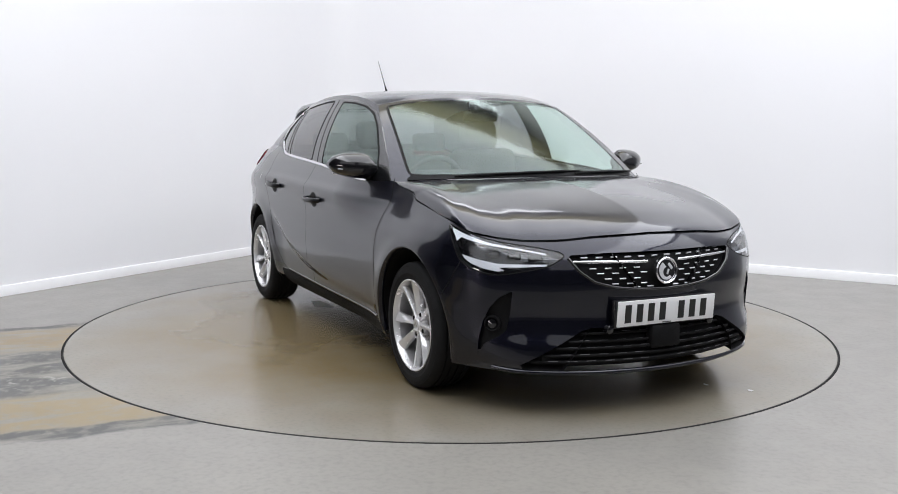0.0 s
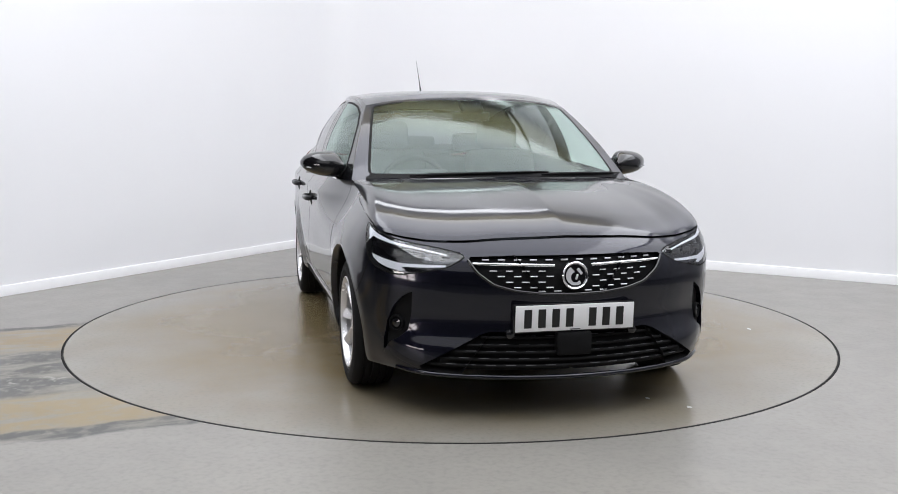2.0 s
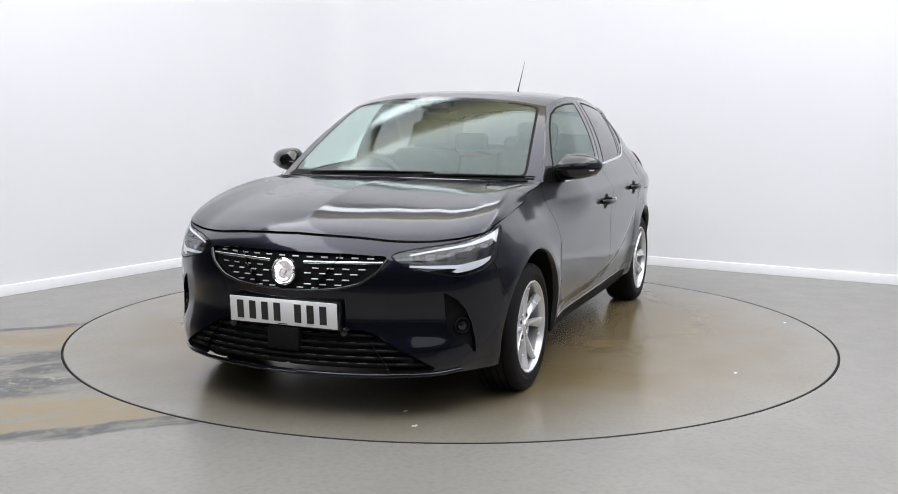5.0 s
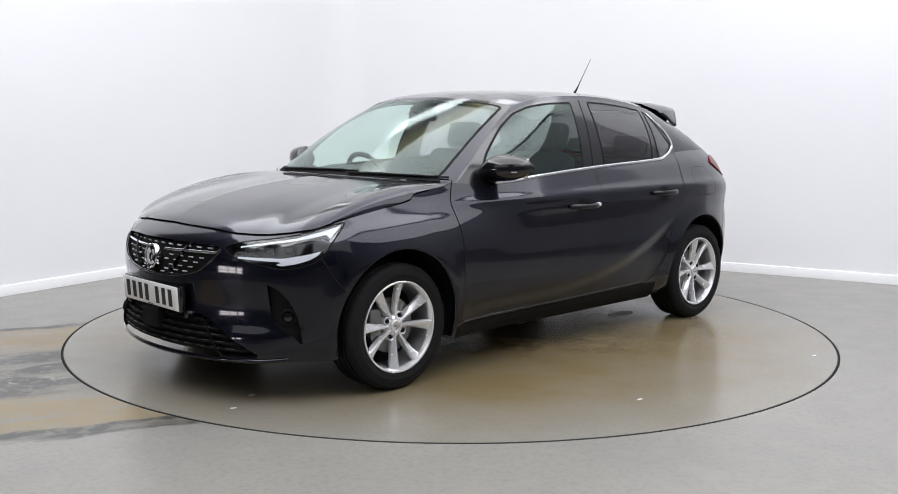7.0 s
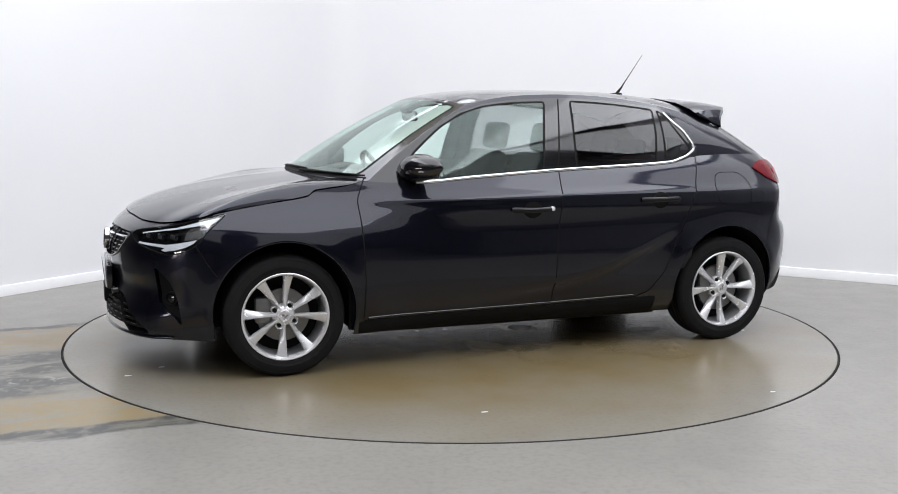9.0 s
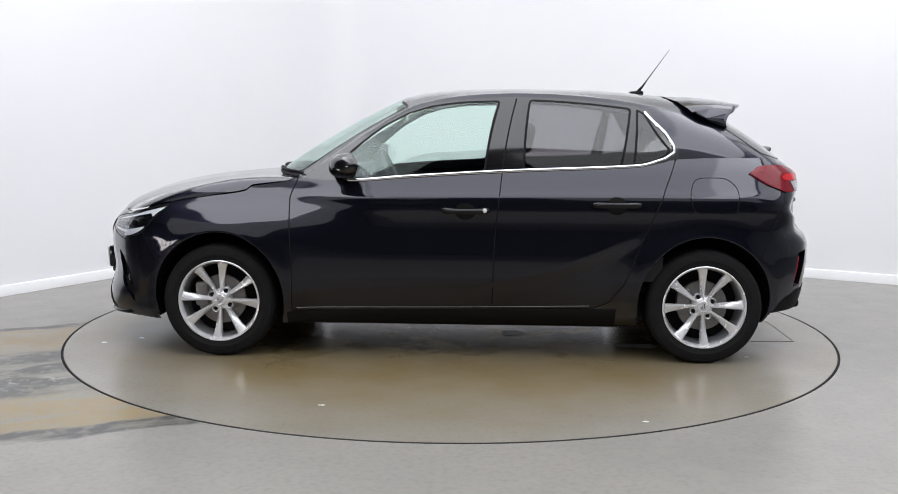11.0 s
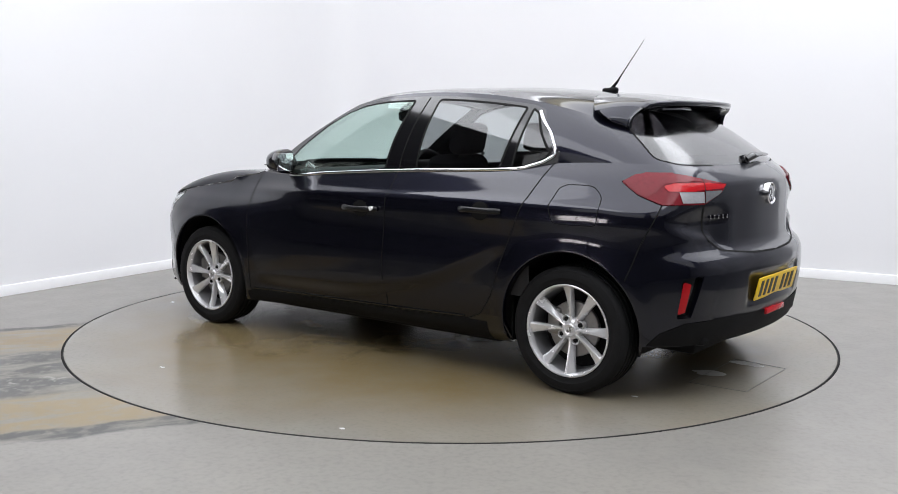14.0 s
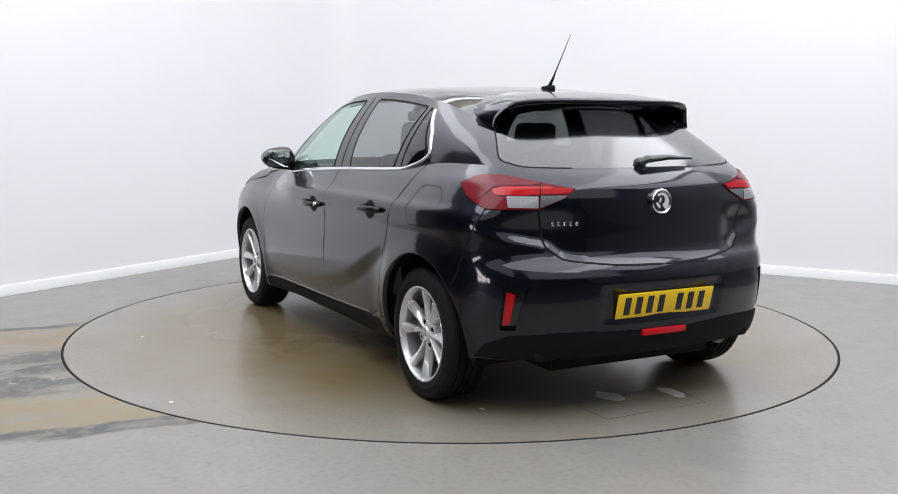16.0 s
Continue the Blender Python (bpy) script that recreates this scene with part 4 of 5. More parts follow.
def number_plate(x, z, lean, facing, material, label):
    """A pressed plate; its writing is plain bars."""
    m = Matrix.Translation((x, 0, z)) @ pose(0, 0, 0, 0, -lean * facing, 0 if facing > 0 else 180)
    bm = bmesh.new()
    box(bm, m, 0.007, 0.52, 0.111, 0.003)
    ob = part("number_plate", bm, material, car, label)
    y = -0.232
    for i, w in enumerate((0.05, 0.05, 0.05, 0.05, 0.0, 0.05, 0.05, 0.05)):
        if not w:
            y += 0.040
            continue
        bm = bmesh.new()
        box(bm, m @ Matrix.Translation((0.0042, y + w / 2, 0)), 0.0016, w * 0.66, 0.079, 0.0005, 1)
        part("character_bar", bm, INK, ob)
        y += w + 0.0105
    bm = bmesh.new()
    box(bm, m @ Matrix.Translation((0.0042, 0, -0.050)), 0.0012, 0.045, 0.004)
    part("maker_bar", bm, INK, ob)
    return ob


badge(2.062, 0.619, 0.058, 4, 1)
badge(-1.878, 0.915, 0.054, 4, -1)
number_plate(2.0795, 0.447, -4, 1, PLATEW, "white front number plate with black bars")
number_plate(-1.931, 0.485, 13, -1, PLATEY, "yellow rear number plate with black bars")
bm = bmesh.new()
box(bm, pose(2.058, 0, 0.446), 0.03, 0.535, 0.122, 0.006)
part("plate_plinth", bm, GLOSSBLACK, car)
bm = bmesh.new()
box(bm, pose(2.060, 0.0, 0.335), 0.05, 0.155, 0.10, 0.012)
part("radar_cover", bm, DARK, car)
for y in (0.27, -0.27):
    bm = bmesh.new()
    lathe(bm, [(0.018, -0.03), (0.018, 0.002), (0.013, 0.006), (0.0001, 0.007)], 20, Matrix.Translation((2.045, y, 0.377)) @ pose(0, 0, 0, 0, 90, 0))
    part("parking_sensor", bm, GLOSSBLACK, car)

# ---------------- bonnet and roof ----------------
def bonnet_crown(S):
    """How late the bonnet falls to its side line: later towards the screen."""
    return 9.0 + 30.0 * S ** 2.5


def bonnet(s, v):
    p, S, V = half_patch(lambda a: edge(a * S_H), lambda a: spline(SCREEN_LOW, a), lambda a: edge(S_H + (S_A - S_H) * a), s, v, bonnet_crown)
    xc, ruled = p[:, :1, 0], p[:, :1, 2]
    mid = hermite([1.065, 1.27, 1.451, 1.632, 1.78, 1.88, 1.93, 1.965], [0.964, 0.940, 0.917, 0.887, 0.851, 0.815, 0.791, 0.765], xc)
    lift = np.maximum(mid - ruled, 0) * (1 - V ** bonnet_crown(S))
    # raised shoulders and a soft central ridge
    ridge = 0.009 * np.exp(-np.abs(p[..., 1]) / 0.13) + 0.014 * np.exp(-((V - 0.86) / 0.2) ** 2)
    p[..., 2] += lift + ridge * np.sin(np.pi * np.clip(S, 0, 1)) ** 0.8
    return p


def roof(s, v):
    p, S, V = half_patch(lambda a: spline(SCREEN_TOP, a), lambda a: spline(TAIL_TOP, 1 - a), lambda a: spline(RAIL, a), s, v)
    mid = hermite([-1.33, -1.13, -0.96, -0.63, -0.3, 0.0, 0.2, 0.338], [1.345, 1.391, 1.411, 1.430, 1.433, 1.426, 1.409, 1.380], p[..., 0])
    base = p[..., 2] + 0
    p[..., 2] += np.maximum(mid[:, :1] - base[:, :1], 0) * (1 - V ** 2.4)
    return p


hood_panel = panel("bonnet", bonnet(np.linspace(0, 1, 90), np.linspace(0, 1, 80)).reshape(-1, 3), grid_faces(90, 80), 0, PAINT, car)
line = np.linspace(0.0, S_A, 150)
e = edge(line)
up = np.stack([e + np.array([0, 0, 0.0012]), e + np.array([-0.007, -0.004, 0.0018])], 1).reshape(-1, 3)
up[:2, 1] = 0
panel("bonnet_seam", up, np.array([(2 * i, 2 * i + 2, 2 * i + 3, 2 * i + 1) for i in range(149)]), 0, SEAM, hood_panel)
roof_panel = panel("roof", roof(np.linspace(0, 1, 80), np.linspace(0, 1, 50)).reshape(-1, 3), grid_faces(80, 50), 0, PAINT, car)
lining = roof(np.linspace(0.03, 0.97, 30), np.linspace(0, 0.97, 20)).reshape(-1, 3) - np.array([0, 0, 0.03])
panel("headlining", lining, grid_faces(30, 20), 0, HEADLINER, roof_panel)

# ---------------- glass and pillars ----------------
SCREEN = [(-0.2, 0.035), (0.5, 0.035), (0.86, 0.05), (0.885, 0.10), (0.915, 0.90), (0.90, 0.955), (0.6, 0.965), (-0.2, 0.955)]
FWIN = [(1.090, 0.012), (1.398, 0.012), (1.339, 0.894), (1.219, 0.899), (1.103, 0.889), (1.045, 0.83), (1.028, 0.66), (1.035, 0.33), (1.05, 0.12)]
RWIN = [(1.483, 0.012), (1.694, 0.010), (1.709, 0.889), (1.565, 0.894), (1.427, 0.905)]
QWIN = [(1.722, 0.012), (1.765, 0.02), (1.797, 0.101), (1.806, 0.19), (1.755, 0.819), (1.731, 0.884)]
RGLASS = [(3.3, 0.02), (2.6, 0.02), (2.30, 0.03), (2.16, 0.09), (2.13, 0.16), (2.16, 0.95), (2.4, 0.97), (3.3, 0.97)]
BLACKOUT = [(1.0, -0.1), (1.815, -0.1), (1.83, 0.19), (1.77, 0.90), (1.73, 0.945), (1.565, 0.945), (1.40, 0.95), (1.219, 0.945), (1.09, 0.935), (1.02, 0.87), (0.99, 0.6)]
G_REG = [("screen", SCREEN), ("fwin", FWIN), ("rwin", RWIN), ("qwin", QWIN), ("rglass", RGLASS), ("blackout", BLACKOUT)]
ks = np.concatenate([np.linspace(0, 1, 90), np.linspace(1, 2, 250)[1:], np.linspace(2, 3, 90)[1:]])
Q, gcut = cut_panels(ks, np.linspace(0, 1, 54), G_REG, scale=(1.6, 0.45), reach=0.016)
gp = greenhouse(Q[:, 0], Q[:, 1])
windscreen = panel("windscreen", gp, gcut["screen"], 0, SCREENGLASS, car, "pale green tinted windscreen")
windscreen.visible_shadow = False
rear_glass = panel("tailgate_window", gp, gcut["rglass"], 0, REARGLASS, car, "dark tailgate glass")
rear_glass.visible_shadow = False
for side in (1, -1):
    pillars = panel("pillar", gp, gcut["rest"], side, PAINT, car)
    frame_ob = panel("window_frame", gp, gcut["blackout"], side, GLOSSBLACK, car, "gloss black window frame and door pillar")
    for nm, key, glassmat, lab in (("front_window", "fwin", CLEAR, ""), ("rear_window", "rwin", TINTED, "dark privacy glass"), ("quarter_window", "qwin", TINTED, "dark privacy glass")):
        ob = panel(nm, gp, gcut[key], side, glassmat, car, lab)
        ob.visible_shadow = False
        strip("window_seal", greenhouse, {"fwin": FWIN, "rwin": RWIN, "qwin": QWIN}[key], 0.012, 0.001, side, SEAM, ob, closed=True, n=26)
    strip("screen_seal", greenhouse, SCREEN[1:-1], 0.014, 0.001, side, SEAM, windscreen, n=6)
    strip("glass_seal", greenhouse, RGLASS[1:-1], 0.007, 0.001, side, SEAM, pillars, n=6)
    strip("chrome_strip", greenhouse, [(1.10, 0.004), (1.235, 0.004), (1.435, 0.004), (1.607, 0.004), (1.715, 0.002), (1.75, 0.004), (1.793, 0.045), (1.816, 0.125), (1.818, 0.25), (1.805, 0.52), (1.755, 0.86)], 0.017, 0.003, side, CHROME, car, "bright chrome window trim", thick=0.004)
    strip("door_split_seam", greenhouse, [(1.437, 0.0), (1.385, 0.93)], 0.008, 0.001, side, SEAM, frame_ob)

# ---------------- tail: lamps, spoiler, wiper, reflectors ----------------
for side in (1, -1):
    ob = patch("tail_lamp", lower_body, TAIL, 0.006, side, SMOKERED, car, "red tail lamp with a pale lower section")
    rim_wall("lamp_edge", lower_body, TAIL, 0.006, 0.01, side, SMOKERED, ob)
    patch("pale_lens", lower_body, [(4.446, 0.942), (4.604, 0.945), (4.604, 0.899), (4.457, 0.899)], 0.0085, side, CLEARLENS, ob, "pale reversing lens")
    patch("grey_lens", lower_body, [(4.612, 0.945), (4.742, 0.948), (4.72, 0.936), (4.66, 0.915), (4.612, 0.899)], 0.0085, side, LENSGREY, ob, "grey clear lens")
    patch("light_bar", lower_body, [(4.36, 0.970), (4.42, 0.981), (4.61, 0.982), (4.772, 0.973), (4.745, 0.957), (4.61, 0.953), (4.44, 0.948), (4.385, 0.950)], 0.0090, side, REFLECTOR, ob, "bright red light bar")
    patch("upper_lens", lower_body, [(4.155, 0.987), (4.213, 1.015), (4.278, 1.025), (4.42, 1.022), (4.52, 1.013), (4.61, 0.999), (4.61, 0.990), (4.45, 0.987), (4.37, 0.980), (4.325, 0.945), (4.285, 0.925), (4.245, 0.934)], 0.0080, side, REDLENS, ob, "rosy red upper lens")
    strip("lamp_split", lower_body, [(4.62, 1.0), (4.606, 0.892)], 0.004, 0.0095, side, SEAM, ob)
    ob = patch("reflector_pocket", lower_body, POCKET, -0.030, side, GLOSSBLACK, car, "gloss black pocket in the rear bumper")
    rim_wall("pocket_wall", lower_body, POCKET, 0.0005, 0.032, side, PAINT, ob)
    patch("reflector", lower_body, [(4.463, 0.556), (4.503, 0.550), (4.480, 0.419), (4.443, 0.413)], -0.016, side, REFLECTOR, ob, "narrow upright red reflector")
patch("diffuser", lower_body, [(4.30, 0.27), (4.36, 0.33), (4.48, 0.375), (4.75, 0.385), (LENGTH, 0.37), (LENGTH, 0.27)], 0.003, 0, DARK, rear_bumper)
bm = bmesh.new()
box(bm, pose(-1.925, 0.0, 0.362, 0, 8, 0), 0.025, 0.24, 0.030, 0.008)
part("rear_fog_lamp", bm, REFLECTOR, car, "low red rear fog lamp")
# plain bars in place of the model lettering
for i in range(5):
    c = on(lower_body, [(4.682 + 0.027 * i, 0.832)], 0.003)[0]
    bm = bmesh.new()
    box(bm, Matrix.Translation(Vector(c)) @ pose(0, 0, 0, 0, 0, 20), 0.005, 0.020, 0.018, 0.002)
    part("lettering_bar", bm, CHROME, car)


def spoiler():
    """The roof spoiler: a thin wing from the roof to its trailing edge, with a fin down each side."""
    y = np.linspace(-1, 1, 41)
    half = 0.555
    lead_x = -1.115 - 0.11 * np.abs(y) ** 4
    lead_z = np.interp(np.abs(y), [0, 0.5, 0.8, 0.95, 1], [1.398, 1.389, 1.362, 1.325, 1.302])
    trail_x = -1.54 + 0.085 * np.abs(y) ** 4
    trail_z = np.interp(np.abs(y), [0, 0.6, 0.85, 0.95, 1], [1.350, 1.349, 1.344, 1.336, 1.318])
    width = half * np.interp(np.abs(y), [0, 1], [1, 1]) * y
    rows = []
    for t in np.linspace(0, 1, 14):
        z = lead_z * (1 - t) + trail_z * t + 0.012 * math.sin(math.pi * t)
        rows.append(np.stack([lead_x * (1 - t) + trail_x * t, width * (1 - 0.09 * t), z], 1))
    rows.append(np.stack([trail_x + 0.0, width * 0.91, trail_z - 0.014], 1))
    for t in np.linspace(0.15, 1, 6):
        rows.append(np.stack([trail_x * (1 - t) + (-1.27) * t, width * (0.91 + 0.01 * t), trail_z * (1 - t) + (lead_z - 0.075) * t - 0.018], 1))
    k, m = len(rows), 41
    f = np.array([(r * m + i, r * m + i + 1, (r + 1) * m + i + 1, (r + 1) * m + i) for r in range(k - 1) for i in range(m - 1)])
    wing = mesh_object("spoiler", np.vstack(rows), f, PAINT, car, "black roof spoiler with side fins")
    # the fins carry the wing's ends down beside the glass
    start, end = np.array([-1.225, 0.555, 1.302]), np.array([-1.455, 0.505, 1.318])
    low_a, low_b = np.array([-1.335, 0.566, 1.246]), np.array([-1.408, 0.556, 1.219])
    for sd in (1, -1):
        pts = []
        for inward in (0.0, 0.022):
            for u in np.linspace(0, 1, 9):
                for t in np.linspace(0, 1, 9):
                    p = (start * (1 - t) + end * t) * (1 - u) + (low_a * (1 - t) + low_b * t) * u
                    p = p + np.array([0.018 * t * math.sin(math.pi * u), 0.014 * math.sin(math.pi * u) - inward, 0.012 * math.sin(math.pi * t) * (1 - u)])
                    pts.append(p * np.array([1, sd, 1]))
        f = [(k * 81 + r * 9 + i, k * 81 + r * 9 + i + 1, k * 81 + (r + 1) * 9 + i + 1, k * 81 + (r + 1) * 9 + i) for k in (0, 1) for r in range(8) for i in range(8)]
        for ring in ([r * 9 for r in range(9)], [r * 9 + 8 for r in range(9)], list(range(72, 81))):
            f += [(a, b, b + 81, a + 81) for a, b in zip(ring, ring[1:])]
        mesh_object("fin", np.array(pts), np.array(f), PAINT, wing)
    bm = bmesh.new()
    box(bm, pose(-1.375, 0, 1.312), 0.03, 0.33, 0.016, 0.004)
    part("high_brake_light", bm, CLEARLENS, wing)


spoiler()
def tube_part(name, path, radius, material, parent=None, label="", n=10, squash=1.0):
    bm = bmesh.new()
    sweep(bm, path, radius, n, squash)
    return part(name, bm, material, parent, label)


aerial = tube_part("aerial", [(-1.016, 0, 1.425), (-1.045, 0, 1.458), (-1.066, 0, 1.490), (-1.19, 0, 1.665)], [0.010, 0.006, 0.0032, 0.0012], DARK, car, "thin black roof aerial leaning back")
bm = bmesh.new()
box(bm, pose(-1.005, 0, 1.412, 0, 4, 0), 0.085, 0.038, 0.030, 0.011, 3)
part("aerial_base", bm, DARK, aerial)

wiper = tube_part("rear_wiper", [(-1.765, 0.03, 1.075), (-1.785, 0.0, 1.092), (-1.775, -0.12, 1.098), (-1.757, -0.27, 1.092)], [0.020, 0.022, 0.015, 0.008], GLOSSBLACK, car, "short black rear wiper", squash=0.8)
bm = bmesh.new()
lathe(bm, [(0.026, -0.03), (0.026, 0.0), (0.016, 0.008), (0.0001, 0.009)], 20, Matrix.Translation((-1.765, 0.02, 1.075)) @ pose(0, 0, 0, 0, -70, 0))
part("wiper_hub", bm, GLOSSBLACK, wiper)
for y0, y1 in ((-0.42, 0.12), (0.16, 0.58)):
    def screen_point(y, w, out=0.02):
        k = abs(y) / 0.70
        return on(greenhouse, [(min(k, 0.95), w)], out)[0] * np.array([1, 1 if y >= 0 else -1, 1])
    path = [screen_point(y0 + (y1 - y0) * i / 10, 0.012 + 0.022 * i / 10, 0.012) for i in range(11)]
    arm = tube_part("front_wiper", path, 0.0055, DARK, car, "black windscreen wiper")
    path = [screen_point(y0 + 0.08 + (y1 - y0) * i / 10, 0.030 + 0.012 * i / 10, 0.008) for i in range(11)]
    tube_part("wiper_blade", path, 0.0045, SEAM, arm)
# black scuttle between bonnet and screen
patch("scuttle", greenhouse, [(0.0, 0.0), (0.9, 0.0), (0.87, 0.055), (0.5, 0.04), (0.0, 0.04)], 0.004, 0, DARK, car, step_u=0.03, step_v=0.01, scale=(0.7, 0.45))

# ---------------- mirrors and handles ----------------
def door_mirror(side):
    """A rounded mirror shell on a short foot, its glass facing back."""
    n, m = 28, 15
    verts, faces_ = [], []
    for i in range(m):
        t = i / (m - 1)
        y = 0.775 + 0.215 * t
        out_end, in_end = max(0.0, (t - 0.15) / 0.86), max(0.0, (0.22 - t) / 0.24)
        h = 0.073 * math.sqrt(max(0.015, 1 - out_end ** 2.5)) * math.sqrt(max(0.12, 1 - in_end ** 2))
        d = 0.110 * math.sqrt(max(0.03, 1 - out_end ** 2.6)) * (0.85 + 0.15 * math.sin(math.pi * t))
        cx, cz = 0.588 - 0.05 * t, 1.008 + 0.012 * t
        for j in range(n):
            a = 2 * math.pi * j / n
            c, s_ = math.cos(a), math.sin(a)
            px = d * c if c > 0 else 0.030 * c
            verts.append((cx + px, side * y, cz + (h if s_ > 0 else 0.9 * h) * math.copysign(abs(s_) ** (0.85 if s_ > 0 else 0.6), s_)))
    for i in range(m - 1):
        for j in range(n):
            faces_.append((i * n + j, i * n + (j + 1) % n, (i + 1) * n + (j + 1) % n, (i + 1) * n + j))
    faces_.append(tuple(range(n)))
    faces_.append(tuple(range((m - 1) * n, m * n)))
    bm = bmesh.new()
    vv = [bm.verts.new(v) for v in verts]
    for f in faces_:
        bm.faces.new([vv[i] for i in f])
    shell = part("door_mirror", bm, GLOSSBLACK, car, "gloss black door mirror")
    tube_part("mirror_foot", [(0.60, side * 0.735, 0.948), (0.595, side * 0.79, 0.956), (0.58, side * 0.835, 0.968)], [0.032, 0.026, 0.022], DARK, shell, squash=0.7)
    bm = bmesh.new()
    box(bm, pose(0.534, side * 0.885, 1.014, 0, -3, side * 12), 0.006, 0.150, 0.098, 0.003)
    part("mirror_glass", bm, CHROME, shell)
    tube_part("indicator", [(0.640, side * 0.80, 0.993), (0.646, side * 0.88, 0.995), (0.610, side * 0.962, 1.0)], 0.007, CLEARLENS, shell, squash=0.5)


def door_handle(side, x, z, door):
    """A bar handle over a flat black patch, the painted shade of a scooped cup."""
    s0 = float(s_of_x(x))
    cup = [(s0 + 0.055 * math.cos(a), z + 0.044 * math.sin(a)) for a in np.linspace(0, 2 * math.pi, 24, endpoint=False)]
    patch("handle_cup_shade", lower_body, cup, 0.0015, side, SEAM, door)
    path = [on(lower_body, [(s0 + d, z + 0.004)], o)[0] * np.array([1, side, 1]) for d, o in ((-0.118, 0.004), (-0.10, 0.022), (-0.05, 0.034), (0.0, 0.037), (0.05, 0.034), (0.10, 0.022), (0.118, 0.004))]
    bar = tube_part("handle", path, [0.010, 0.013, 0.012, 0.011, 0.012, 0.013, 0.010], HANDLE, door, squash=1.2)
    return bar


for side in (1, -1):
    door_mirror(side)
    door_handle(side, -0.028, 0.790, doors["front", side])
    door_handle(side, -0.80, 0.824, doors["rear", side])
bm = bmesh.new()
lathe(bm, [(0.011, -0.02), (0.011, 0.002), (0.0001, 0.003)], 16, Matrix.Translation((-0.128, 0.917, 0.797)) @ pose(0, 0, 0, -90, 0, 0))
part("lock_cap", bm, PLATEW, doors["front", 1], "small white lock cap")

# ---------------- wheels ----------------
def tyre_mesh(m):
    bm = bmesh.new()
    prof = [(0.200, -0.085), (0.222, -0.098), (0.262, -0.1005), (0.286, -0.092), (0.2965, -0.078)]
    for g in (-0.052, -0.017, 0.017, 0.052):
        prof += [(0.2985, g - 0.006), (0.291, g - 0.004), (0.291, g + 0.004), (0.2985, g + 0.006)]
    prof += [(0.2965, 0.078), (0.286, 0.092), (0.278, 0.0965), (0.276, 0.0955), (0.262, 0.1005), (0.244, 0.1010), (0.242, 0.0995), (0.224, 0.098), (0.2145, 0.088)]
    lathe(bm, prof, 96, m)
    return bm


def spoke(bm, m, a, hand):
    """One tapered spoke: a bright ridge along the inner side of its pair, a flank that falls away and flares at the rim."""
    rows = []
    for r, ridge, flank, h, back in ((0.026, 0.005, 0.010, 0.066, 0.03), (0.060, 0.006, 0.013, 0.066, 0.03), (0.10, 0.0075, 0.018, 0.071, 0.036), (0.14, 0.009, 0.024, 0.077, 0.044), (0.175, 0.011, 0.031, 0.083, 0.054), (0.204, 0.013, 0.042, 0.089, 0.064)):
        section = ((-ridge, back), (-ridge, h - 0.007), (-ridge * 0.5, h), (ridge * 0.75, h - 0.001), (flank, h - 0.016), (flank * 1.05, back))
        rows.append([bm.verts.new(m @ pose(0, 0, 0, 0, 0, a) @ Vector((r, hand * y, z))) for y, z in section])
    for x, y in zip(rows, rows[1:]):
        for i in range(6):
            bm.faces.new((x[i], x[(i + 1) % 6], y[(i + 1) % 6], y[i]))
    bm.faces.new(rows[0])
    bm.faces.new(rows[-1][::-1])


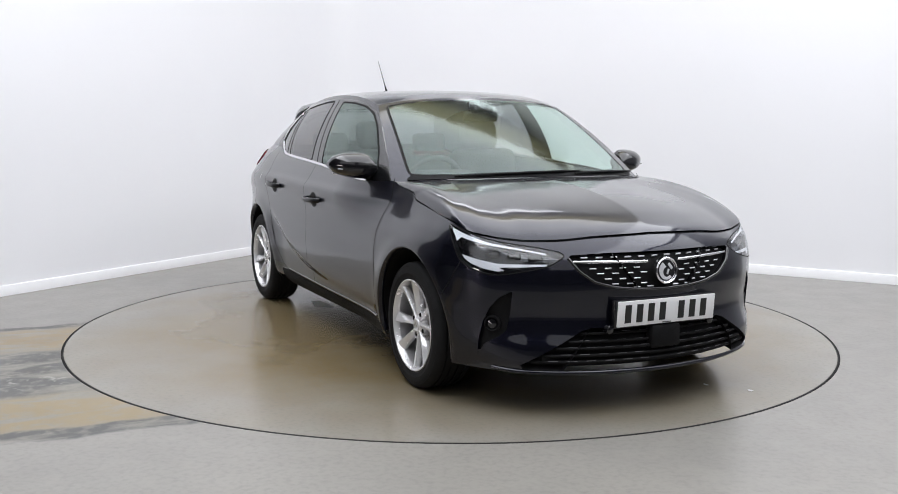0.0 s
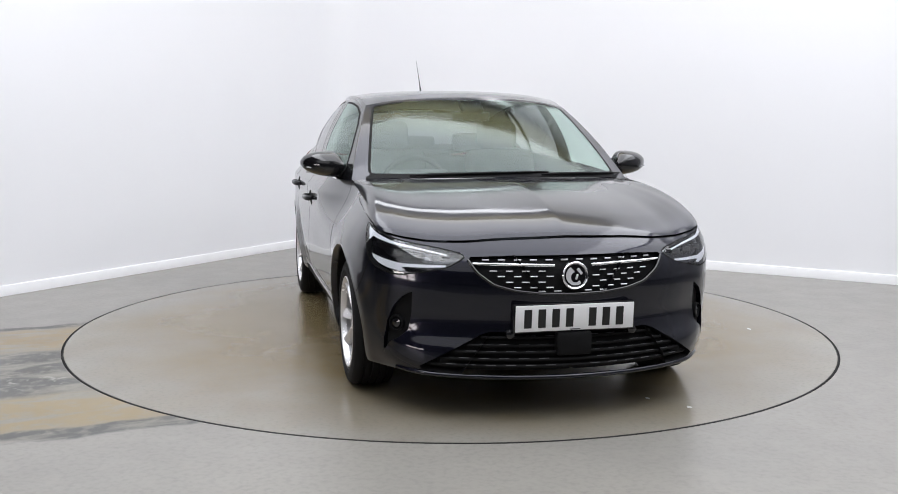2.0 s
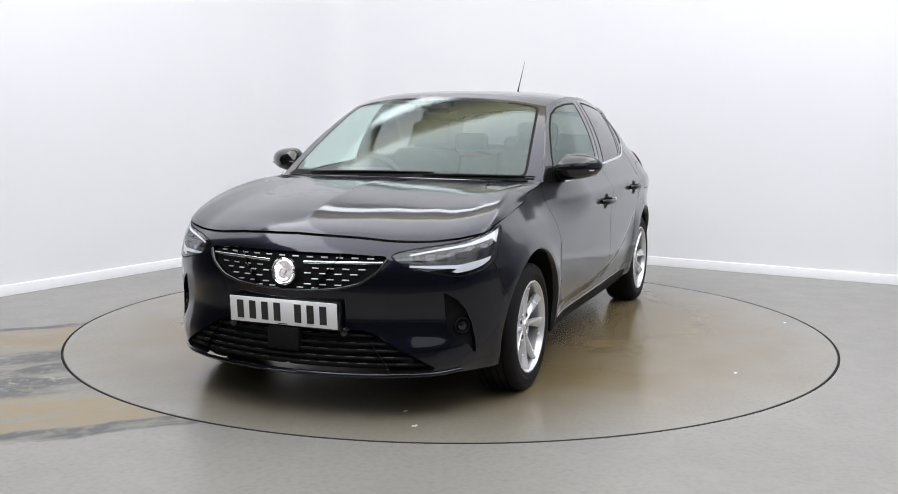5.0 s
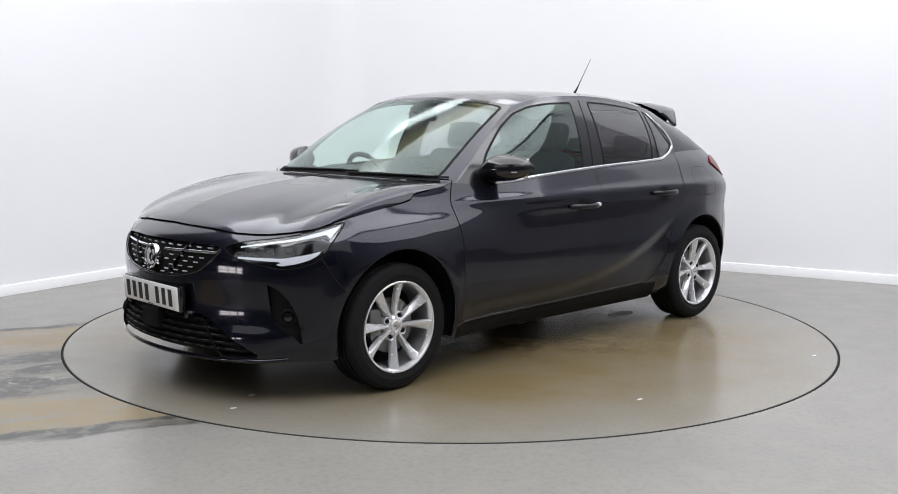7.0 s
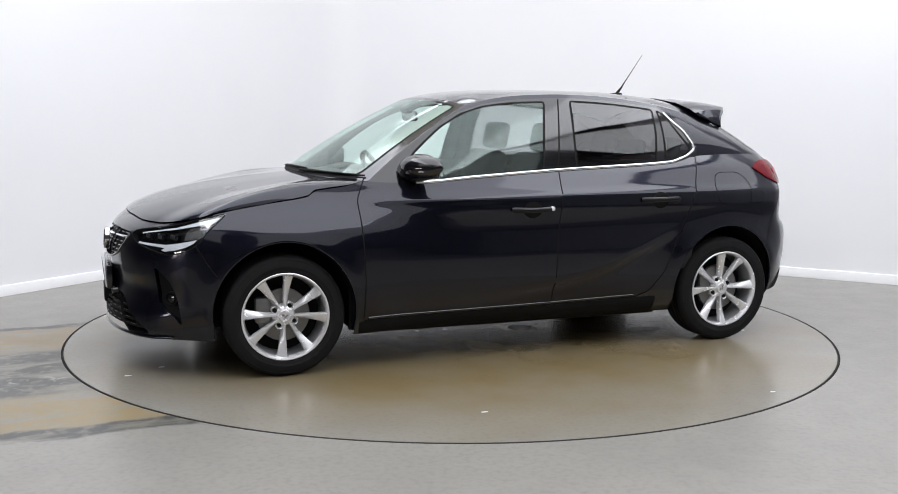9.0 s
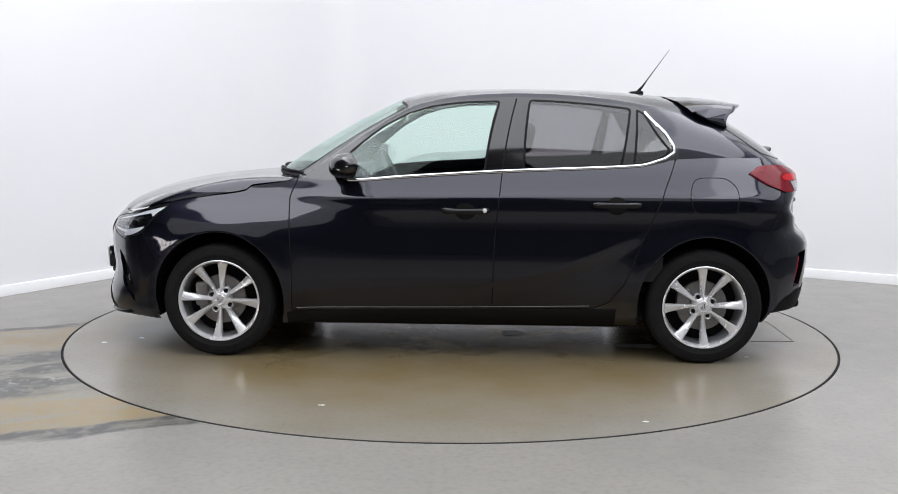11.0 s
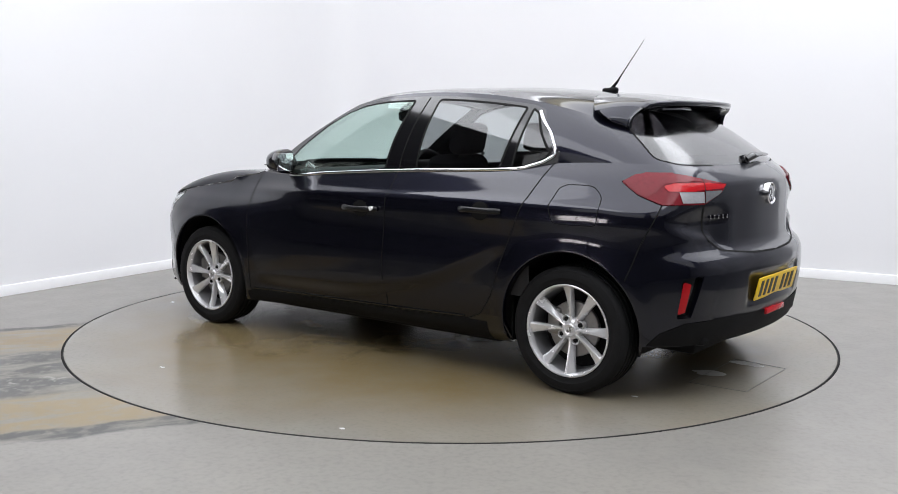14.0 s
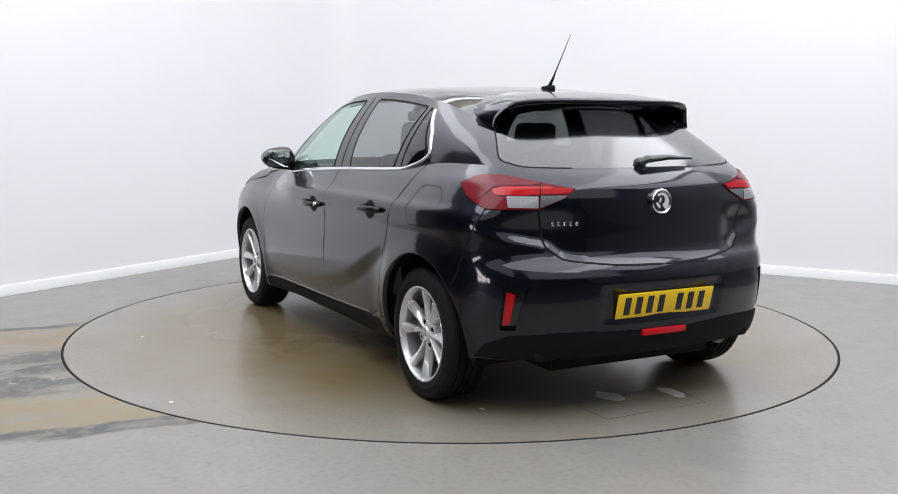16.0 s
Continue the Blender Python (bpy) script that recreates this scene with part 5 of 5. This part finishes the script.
def road_wheel(hx, side, turn):
    """A tyre on an eight-spoke alloy, with brake disc, cap and four bolts."""
    m = Matrix.Translation((hx, side * 0.748, 0.2985)) @ pose(0, 0, 0, -90 * side, 0, 0) @ pose(0, 0, 0, 0, 0, turn)
    bm = bmesh.new()
    lathe(bm, [(0.214, 0.082), (0.2155, 0.092), (0.2165, 0.0965), (0.213, 0.0985), (0.2075, 0.0965), (0.203, 0.088), (0.199, 0.070)], 96, m)
    wheel = part("wheel", bm, ALLOY, car, "silver eight-spoke alloy wheel")
    bm = bmesh.new()
    lathe(bm, [(0.1995, 0.0705), (0.196, 0.05), (0.190, 0.02), (0.188, -0.08)], 64, m)
    part("rim_barrel", bm, BARREL, wheel)
    part("tyre", tyre_mesh(m), RUBBER, wheel, "black rubber tyre")
    for i in range(8):
        bm = bmesh.new()
        spoke(bm, m, 90 * (i // 2) + (16.5 if i % 2 else -16.5), 1 if i % 2 else -1)
        part("spoke", bm, ALLOY, wheel)
    bm = bmesh.new()
    lathe(bm, [(0.058, 0.03), (0.052, 0.054), (0.044, 0.062), (0.032, 0.066), (0.030, 0.072), (0.027, 0.074), (0.024, 0.0725), (0.0001, 0.0735)], 40, m)
    hub = part("hub_cap", bm, ALLOY, wheel)
    bm = bmesh.new()
    box(bm, m @ pose(-0.004, 0.004, 0.0738, 0, 0, 25), 0.026, 0.007, 0.0016)
    box(bm, m @ pose(0.007, -0.006, 0.0738, 0, 0, -30), 0.012, 0.010, 0.0016)
    part("cap_emblem", bm, STEEL, hub)
    for i in range(4):
        bm = bmesh.new()
        mm = m @ pose(0, 0, 0, 0, 0, 90 * i + 45) @ Matrix.Translation((0.054, 0, 0.058))
        lathe(bm, [(0.021, -0.03), (0.0205, 0.003), (0.0185, 0.005), (0.0165, 0.003), (0.0155, -0.012), (0.0001, -0.013)], 20, mm)
        part("bolt_seat", bm, ALLOY, wheel)
        bm = bmesh.new()
        lathe(bm, [(0.0105, -0.012), (0.0105, 0.003), (0.0095, 0.0045), (0.0001, 0.005)], 6, mm)
        part("bolt", bm, SEAM, wheel)
    bm = bmesh.new()
    lathe(bm, [(0.055, 0.030), (0.128, 0.030), (0.131, 0.027), (0.131, 0.008), (0.128, 0.005)], 64, m)
    part("brake_disc", bm, STEEL, wheel)
    bm = bmesh.new()
    box(bm, Matrix.Translation((hx + (0.105 if hx > 0 else 0.10), side * 0.772, 0.325)), 0.07, 0.05, 0.13, 0.015)
    part("brake_caliper", bm, STEEL, wheel)
    bm = bmesh.new()
    lathe(bm, [(0.0001, -0.03), (0.188, -0.03)], 48, m)
    part("wheel_back", bm, DARK, wheel)


for hx, turn_l, turn_r in ((1.269, 15, 20), (-1.269, 73, 33)):
    road_wheel(hx, 1, turn_l)
    road_wheel(hx, -1, turn_r)
bm = bmesh.new()
box(bm, pose(0.0, 0, 0.225), 3.45, 0.90, 0.09, 0.02)
box(bm, pose(0.0, 0, 0.215), 1.72, 1.54, 0.09, 0.02)
box(bm, pose(1.80, 0, 0.255), 0.30, 1.10, 0.05, 0.02)
box(bm, pose(-1.70, 0, 0.285), 0.26, 1.20, 0.05, 0.02)
for sd in (1, -1):
    box(bm, pose(0.0, sd * 0.775, 0.33), 1.88, 0.03, 0.26)
part("underbody", bm, DARK, car)
tube_part("exhaust", [(-1.6, -0.45, 0.27), (-1.80, -0.45, 0.26)], 0.03, STEEL, car)

# ---------------- cabin ----------------
def rounded_block(m, sx, sy, sz, bevel):
    bm = bmesh.new()
    box(bm, m, sx, sy, sz, bevel, 4)
    return bm


def front_seat(y):
    seat = part("front_seat", rounded_block(pose(0.10, y, 0.50, 0, -6, 0), 0.50, 0.48, 0.16, 0.06), CLOTH, car, "dark cloth front seat")
    part("seat_back", rounded_block(pose(-0.20, y, 0.79, 0, -20, 0), 0.13, 0.46, 0.58, 0.06), CLOTH, seat)
    part("headrest", rounded_block(pose(-0.345, y, 1.155, 0, -12, 0), 0.09, 0.26, 0.17, 0.04), CLOTH, seat)
    for d in (-0.06, 0.06):
        tube_part("headrest_post", [(-0.305, y + d, 1.02), (-0.335, y + d, 1.12)], 0.006, CHROME, seat)


front_seat(0.36)
front_seat(-0.36)
bench = part("rear_bench", rounded_block(pose(-0.75, 0, 0.52, 0, -6, 0), 0.48, 1.22, 0.16, 0.06), CLOTH, car, "dark cloth rear bench")
part("bench_back", rounded_block(pose(-1.0, 0, 0.76, 0, -22, 0), 0.12, 1.24, 0.46, 0.05), CLOTH, bench)
for y in (-0.38, 0.38, 0.0):
    part("headrest", rounded_block(pose(-1.14, y, 1.09, 0, -10, 0), 0.08, 0.25, 0.13 if y else 0.09, 0.035), CLOTH, bench)
dash = part("dashboard", rounded_block(pose(0.80, 0, 0.80, 0, 6, 0), 0.42, 1.34, 0.30, 0.09), DASH, car, "dark plastic dashboard")
part("instrument_hood", rounded_block(pose(0.66, -0.36, 0.945, 0, 8, 0), 0.16, 0.34, 0.07, 0.03), DASH, dash)
part("screen", rounded_block(pose(0.60, 0, 0.885, 0, -8, 0), 0.02, 0.24, 0.13, 0.008), GLOSSBLACK, dash)
bm = bmesh.new()
m = pose(0.46, -0.36, 0.885, 0, -66, 0)
lathe(bm, [(0.178 + 0.015 * math.cos(a), 0.015 * math.sin(a)) for a in np.linspace(0, 2 * math.pi, 12, endpoint=False)], 48, m, closed=True)
wheel_ob = part("steering_wheel", bm, DASH, car, "black steering wheel")
part("wheel_boss", rounded_block(m, 0.14, 0.17, 0.05, 0.02), DASH, wheel_ob)
part("wheel_spokes", rounded_block(m, 0.04, 0.34, 0.02, 0.008), SATIN, wheel_ob)
part("interior_mirror", rounded_block(pose(0.36, 0.0, 1.272, 0, 10, 0), 0.03, 0.22, 0.06, 0.014), GLOSSBLACK, car, "black interior mirror")
part("camera_pod", rounded_block(pose(0.355, 0.0, 1.325, 0, 28, 0), 0.10, 0.13, 0.035, 0.012), DARK, car)
part("cabin_floor", rounded_block(pose(-0.25, 0, 0.38), 2.1, 1.5, 0.04, 0.01), DARK, car)
part("parcel_shelf", rounded_block(pose(-1.36, 0, 0.965), 0.46, 1.16, 0.03, 0.01), DARK, car)
for side in (1, -1):
    q, f = fill([(1.9, 0.42), (3.7, 0.42), (3.7, 0.97), (1.9, 0.92)], 0.05, 0.03)
    panel("door_card", on(lower_body, q, -0.05), f[:, ::-1], side, DASH, doors["front", side])


# ================= what moves =================
def motions():
    """The turntable and the car on it turn together about the disc's axis."""
    turn = [(0.0, -63.44), (0.25, -63.6), (0.5, -64.22), (0.75, -65.3), (1.0, -66.75), (1.5, -70.75), (2.0, -76.25), (2.5, -82.2), (3.0, -88.25), (3.5, -94.2), (4.0, -100.2),
            (4.5, -106.1), (5.0, -112.0), (5.5, -117.9), (6.0, -123.8), (6.5, -129.8), (7.0, -135.8), (7.5, -141.7), (8.0, -147.6), (8.5, -153.5), (9.0, -159.35),
            (9.5, -165.1), (10.0, -170.8), (10.5, -176.5), (11.0, -182.25), (11.5, -188.0), (12.0, -193.8), (12.5, -199.6), (13.0, -205.5), (13.5, -211.45), (14.0, -217.4),
            (14.5, -223.4), (15.0, -229.45), (15.5, -235.45), (16.0, -241.46)]
    walk(turntable, [(t, pose(0, 0, 0, 0, 0, a)) for t, a in turn])
    walk(car, [(t, pose(0, 0, 0, 0, 0, a)) for t, a in turn])


motions()
